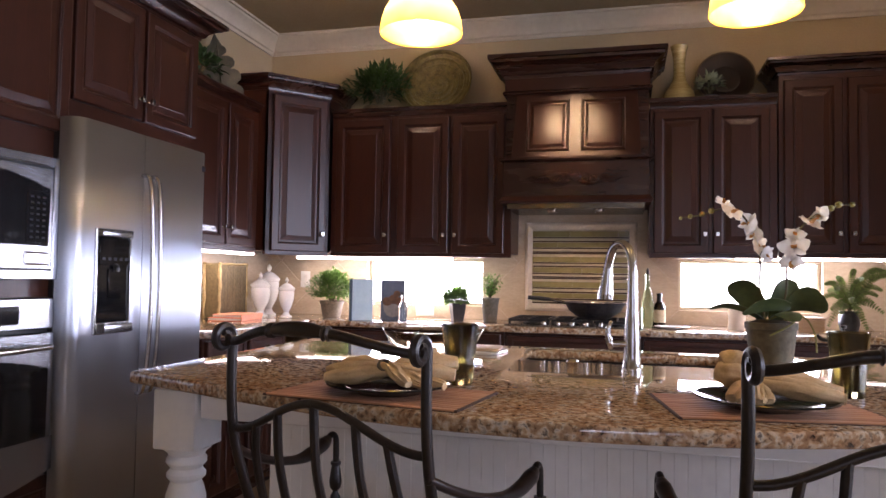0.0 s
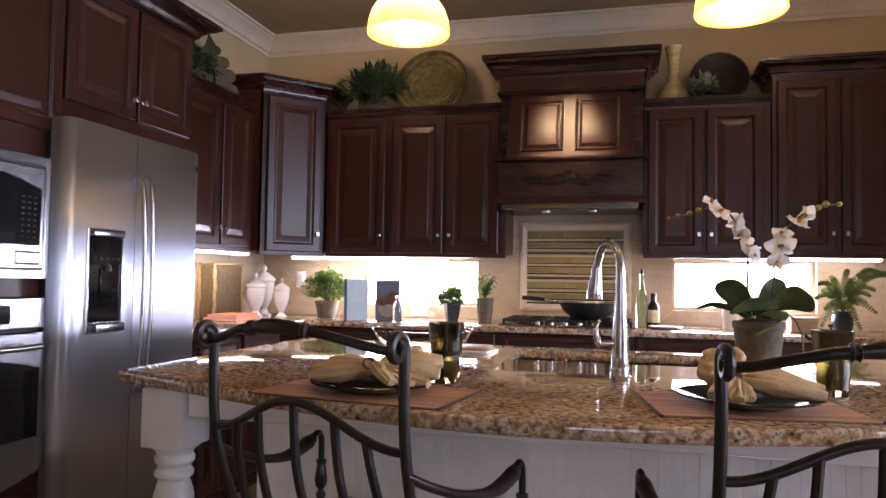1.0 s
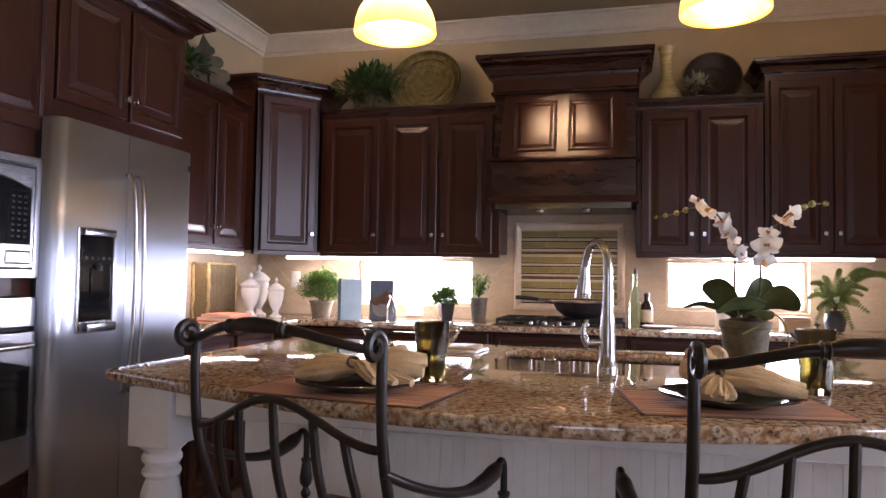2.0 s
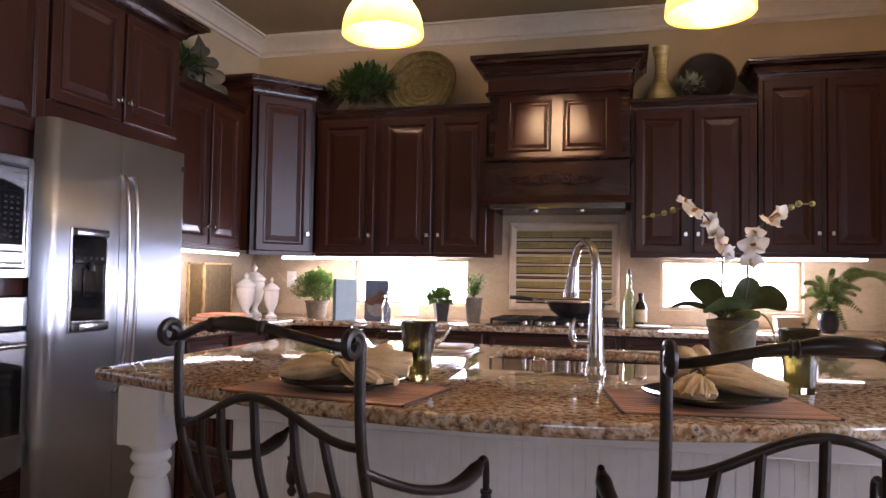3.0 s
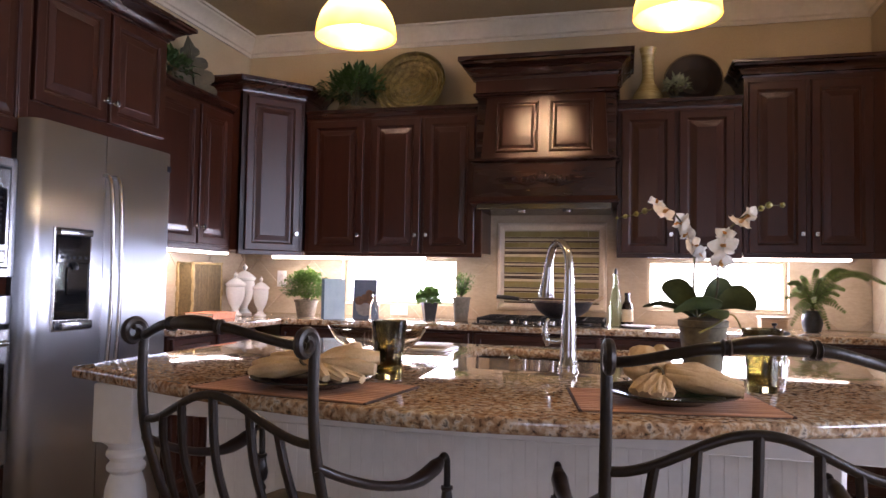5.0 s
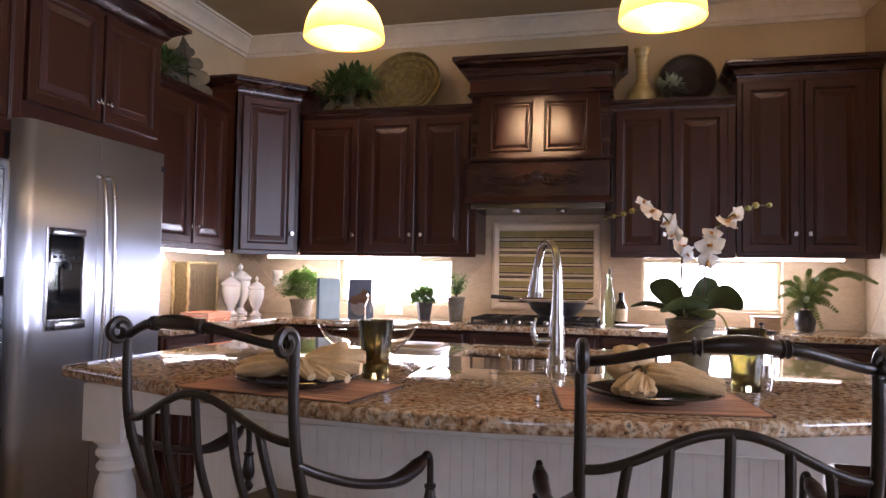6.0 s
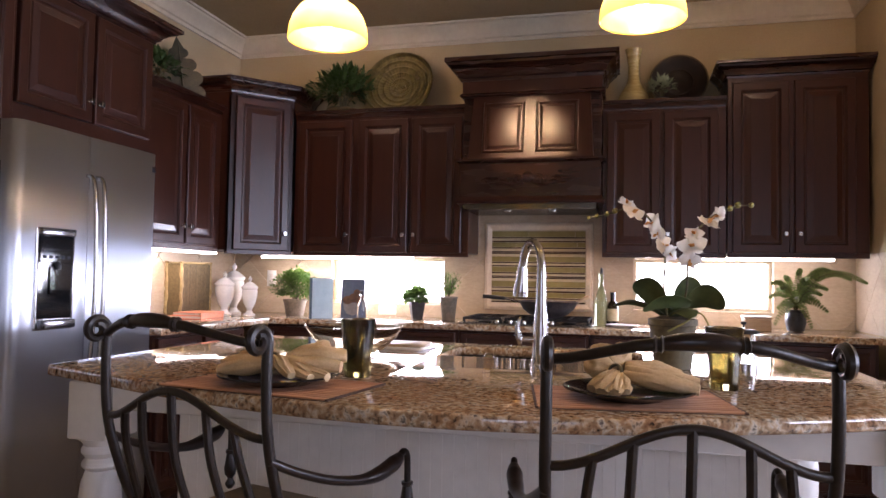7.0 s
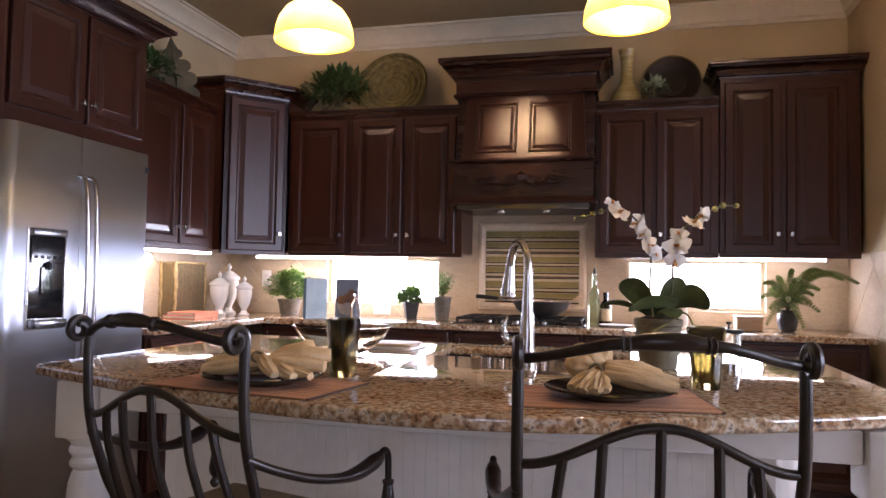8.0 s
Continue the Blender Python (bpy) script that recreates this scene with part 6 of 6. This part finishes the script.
broad_leaf([(0.0, -0.01, 0.155), (0.02, -0.05, 0.188), (0.035, -0.09, 0.186), (0.045, -0.12, 0.165)], 0.034, (0.9, 0.25, 0.12))
broad_leaf([(-0.01, 0.01, 0.155), (-0.07, 0.0, 0.192), (-0.13, -0.01, 0.205), (-0.178, -0.02, 0.192)], 0.013, (0.1, -0.7, 0.55))
for path in ([(-0.02, -0.03, 0.16), (0.03, -0.07, 0.185), (0.045, -0.085, 0.16), (-0.02, -0.09, 0.12)], [(0.03, -0.02, 0.16), (0.075, -0.06, 0.175), (0.10, -0.08, 0.13), (0.105, -0.08, 0.075)]):
    part("air_root", tube(path, 0.0028, 6), M["bud"], oc)
SP1 = [(-0.015, 0.0, 0.15), (-0.025, 0.03, 0.25), (-0.022, 0.05, 0.35), (-0.045, 0.03, 0.43), (-0.10, -0.04, 0.488), (-0.145, -0.07, 0.490), (-0.20, -0.05, 0.474), (-0.258, 0.0, 0.468)]
SP2 = [(0.02, 0.0, 0.15), (0.04, -0.01, 0.25), (0.042, -0.02, 0.34), (0.06, -0.03, 0.41), (0.10, -0.03, 0.46), (0.15, -0.01, 0.488), (0.19, 0.02, 0.505), (0.232, 0.04, 0.508)]
for sp in (SP1, SP2):
    part("stem", tube(sp, [0.0036, 0.0034, 0.0032, 0.003, 0.0028, 0.0025, 0.0022, 0.0018], 8), M["stem"], oc)
for p, r in (((-0.175, -0.06, 0.484), 0.010), ((-0.20, -0.05, 0.476), 0.009), ((-0.232, -0.025, 0.471), 0.008), ((-0.258, 0.0, 0.468), 0.006), ((0.165, 0.0, 0.495), 0.010), ((0.19, 0.02, 0.507), 0.011), ((0.232, 0.04, 0.509), 0.009)):
    part("bud", lathe([(0.0, -r), (r * 0.6, -r * 0.75), (r * 0.95, -r * 0.1), (r * 0.75, r * 0.65), (0.0, r * 1.15)], 12), M["bud"], oc, m=pose(*p, 60, 20, 30))


def petal(length, width, cup, n=7):
    b = bmesh.new()
    rows_ = []
    for i in range(n + 1):
        u = i / n
        w = width * (math.sin(math.pi * (0.10 + 0.86 * u) ** 0.85) ** 0.8)
        rows_.append([b.verts.new((s * w, -cup * math.sin(math.pi * 0.6 * u) + 0.30 * w * s * s + 0.0028 * s * math.sin(8 * u + 2 * s), length * u)) for s in (-1, -0.5, 0, 0.5, 1)])
    for a, c in zip(rows_, rows_[1:]):
        for k in range(4):
            b.faces.new((a[k], a[k + 1], c[k + 1], c[k]))
    bmesh.ops.solidify(b, geom=b.faces[:], thickness=0.0008)
    return b


PETALS = {}
for key in ("petal", "petal_peach"):
    PETALS[key] = (mesh_of("petal", petal(0.036, 0.021, 0.006), M[key], 60), mesh_of("sepal", petal(0.034, 0.011, 0.004), M[key], 60))
LIP = mesh_of("lip", petal(0.020, 0.007, 0.010), M["petal_heart"], 60)


def orchid_flower(m, key="petal", scale=1.0):
    scale *= 1.12
    f = part("flower", lathe([(0.0, -0.003), (0.0035, -0.002), (0.004, 0.002), (0.0, 0.004)], 10), M["petal_heart"], oc, "open orchid flower", m @ Matrix.Scale(scale, 4))
    wide, slim = PETALS[key]
    for a in (78, -78):
        part("petal", wide, None, f, m=pose(0, -0.001, 0, 0, a, 0))
    for a in (0, 140, -140):
        part("sepal", slim, None, f, m=pose(0, 0.001, 0, 0, a, 0))
    part("lip", LIP, None, f, m=pose(0, -0.003, -0.002, 40, 180, 0))


# facing turns: rx tips the face, rz swings it
orchid_flower(pose(-0.122, -0.085, 0.478, -38, 12, 34), "petal_peach", 1.0)
orchid_flower(pose(-0.140, -0.060, 0.508, -70, 35, -30), "petal", 0.75)
orchid_flower(pose(-0.062, 0.000, 0.452, -15, 35, -58), "petal", 0.95)
orchid_flower(pose(-0.045, 0.010, 0.420, 10, 20, -35), "petal", 0.80)
orchid_flower(pose(-0.030, 0.015, 0.385, -10, -20, 48), "petal_peach", 0.90)
orchid_flower(pose(-0.008, 0.020, 0.358, 25, 40, 60), "petal", 0.80)
orchid_flower(pose(0.052, -0.055, 0.378, -30, -8, -12), "petal", 1.12)
orchid_flower(pose(0.046, -0.040, 0.335, 35, 10, 15), "petal", 0.90)
orchid_flower(pose(0.058, -0.045, 0.415, -45, 15, -25), "petal", 0.80)
orchid_flower(pose(0.096, -0.055, 0.448, -55, 8, 38), "petal_peach", 1.0)
orchid_flower(pose(0.128, -0.030, 0.470, -15, -30, -48), "petal", 0.90)

# ---- stone tiles on the wall behind the counters ----
def clip(poly, x0, x1, z0, z1):
    """The part of a plan polygon inside a rectangle."""
    for axis, limit, keep in ((0, x0, 1), (0, x1, -1), (1, z0, 1), (1, z1, -1)):
        out = []
        for i, p in enumerate(poly):
            q = poly[(i + 1) % len(poly)]
            a, c = (p[axis] - limit) * keep, (q[axis] - limit) * keep
            if a >= 0:
                out.append(p)
            if a * c < 0:
                t = a / (a - c)
                out.append((p[0] + (q[0] - p[0]) * t, p[1] + (q[1] - p[1]) * t))
        poly = out
        if len(poly) < 3:
            return []
    return poly


def tiling(wall, regions, m, side=0.305):
    half = side / math.sqrt(2)
    for x0, x1, z0, z1 in regions:
        for i in range(int(x0 / half) - 2, int(x1 / half) + 3):
            for j in range(int(z0 / half) - 2, int(z1 / half) + 3):
                if (i + j) % 2:
                    continue
                cx, cz, g = i * half, j * half, half - 0.0022
                poly = clip([(cx - g, cz), (cx, cz - g), (cx + g, cz), (cx, cz + g)], x0, x1, z0, z1)
                if len(poly) < 3:
                    continue
                area = abs(sum(p[0] * q[1] - q[0] * p[1] for p, q in zip(poly, poly[1:] + poly[:1]))) / 2
                if area < 2e-4:
                    continue
                b = prism(poly, 0.0, 0.0085)
                b.transform(Matrix(((1, 0, 0, 0), (0, 0, -1, 0), (0, 1, 0, 0), (0, 0, 0, 1))))
                bmesh.ops.recalc_face_normals(b, faces=b.faces[:])
                part("tile", b, M["stone"], wall, m=m)


nw, ww, sw = bpy.data.objects["wall_north"], bpy.data.objects["wall_west"], bpy.data.objects["wall_stub"]
ZT = CT + 0.001
tiling(nw, [(XL + 0.012, WIN[0][0], ZT, 1.36), (WIN[0][0], WIN[0][1], ZT, WIN[0][2]), (WIN[0][1], -0.171, ZT, 1.62), (-0.171, 0.541, ZT, 0.982), (-0.171, 0.541, 1.56, 1.64), (0.541, WIN[1][0], ZT, 1.62), (WIN[1][0], WIN[1][1], ZT, WIN[1][2]), (WIN[1][1], XR - 0.012, ZT, 1.36)], pose(0, YB - 0.0025, 0))
tiling(ww, [(2.0, YB - 0.012, ZT, 1.36)], pose(XL + 0.0025, 0, 0, 0, 0, 90))
tiling(sw, [(-YB + 0.012, -3.05, ZT, 1.36)], pose(XR - 0.0025, 0, 0, 0, 0, -90))
gb = box(XL + 0.001, XR - 0.001, YB - 0.0022, YB - 0.0006, ZT, WIN[0][2])
for x0, x1, z1 in ((XL + 0.001, WIN[0][0], 1.36), (WIN[0][1], WIN[1][0], 1.64), (WIN[1][1], XR - 0.001, 1.36)):
    box(x0, x1, YB - 0.0022, YB - 0.0006, WIN[0][2], z1, bm=gb)
tagged(part("grout_bed", gb, M["grout"], nw), kind="stuff")

# ---- floor tiles ----
tile = mesh_of("tile", box(-0.2235, 0.2235, -0.2235, 0.2235, -0.013, 0.0, 0.002), M["floor"])
ground = bpy.data.objects["floor"]
for i in range(10):
    for j in range(12):
        part("tile", tile, None, ground, m=pose(XL + 0.24 + 0.45 * i, YB - 0.24 - 0.45 * j, 0))
far = bmesh.new()
for i in range(18):
    for j in range(23):
        x, y = XL + 0.24 + 0.45 * i, YB - 0.24 - 0.45 * j
        if i < 10 and j < 12:
            continue
        box(x - 0.2235, x + 0.2235, y - 0.2235, y + 0.2235, -0.013, 0.0, bm=far) if x < XE and y > YS else None
tagged(part("tiling", far, M["floor"], ground), kind="stuff")
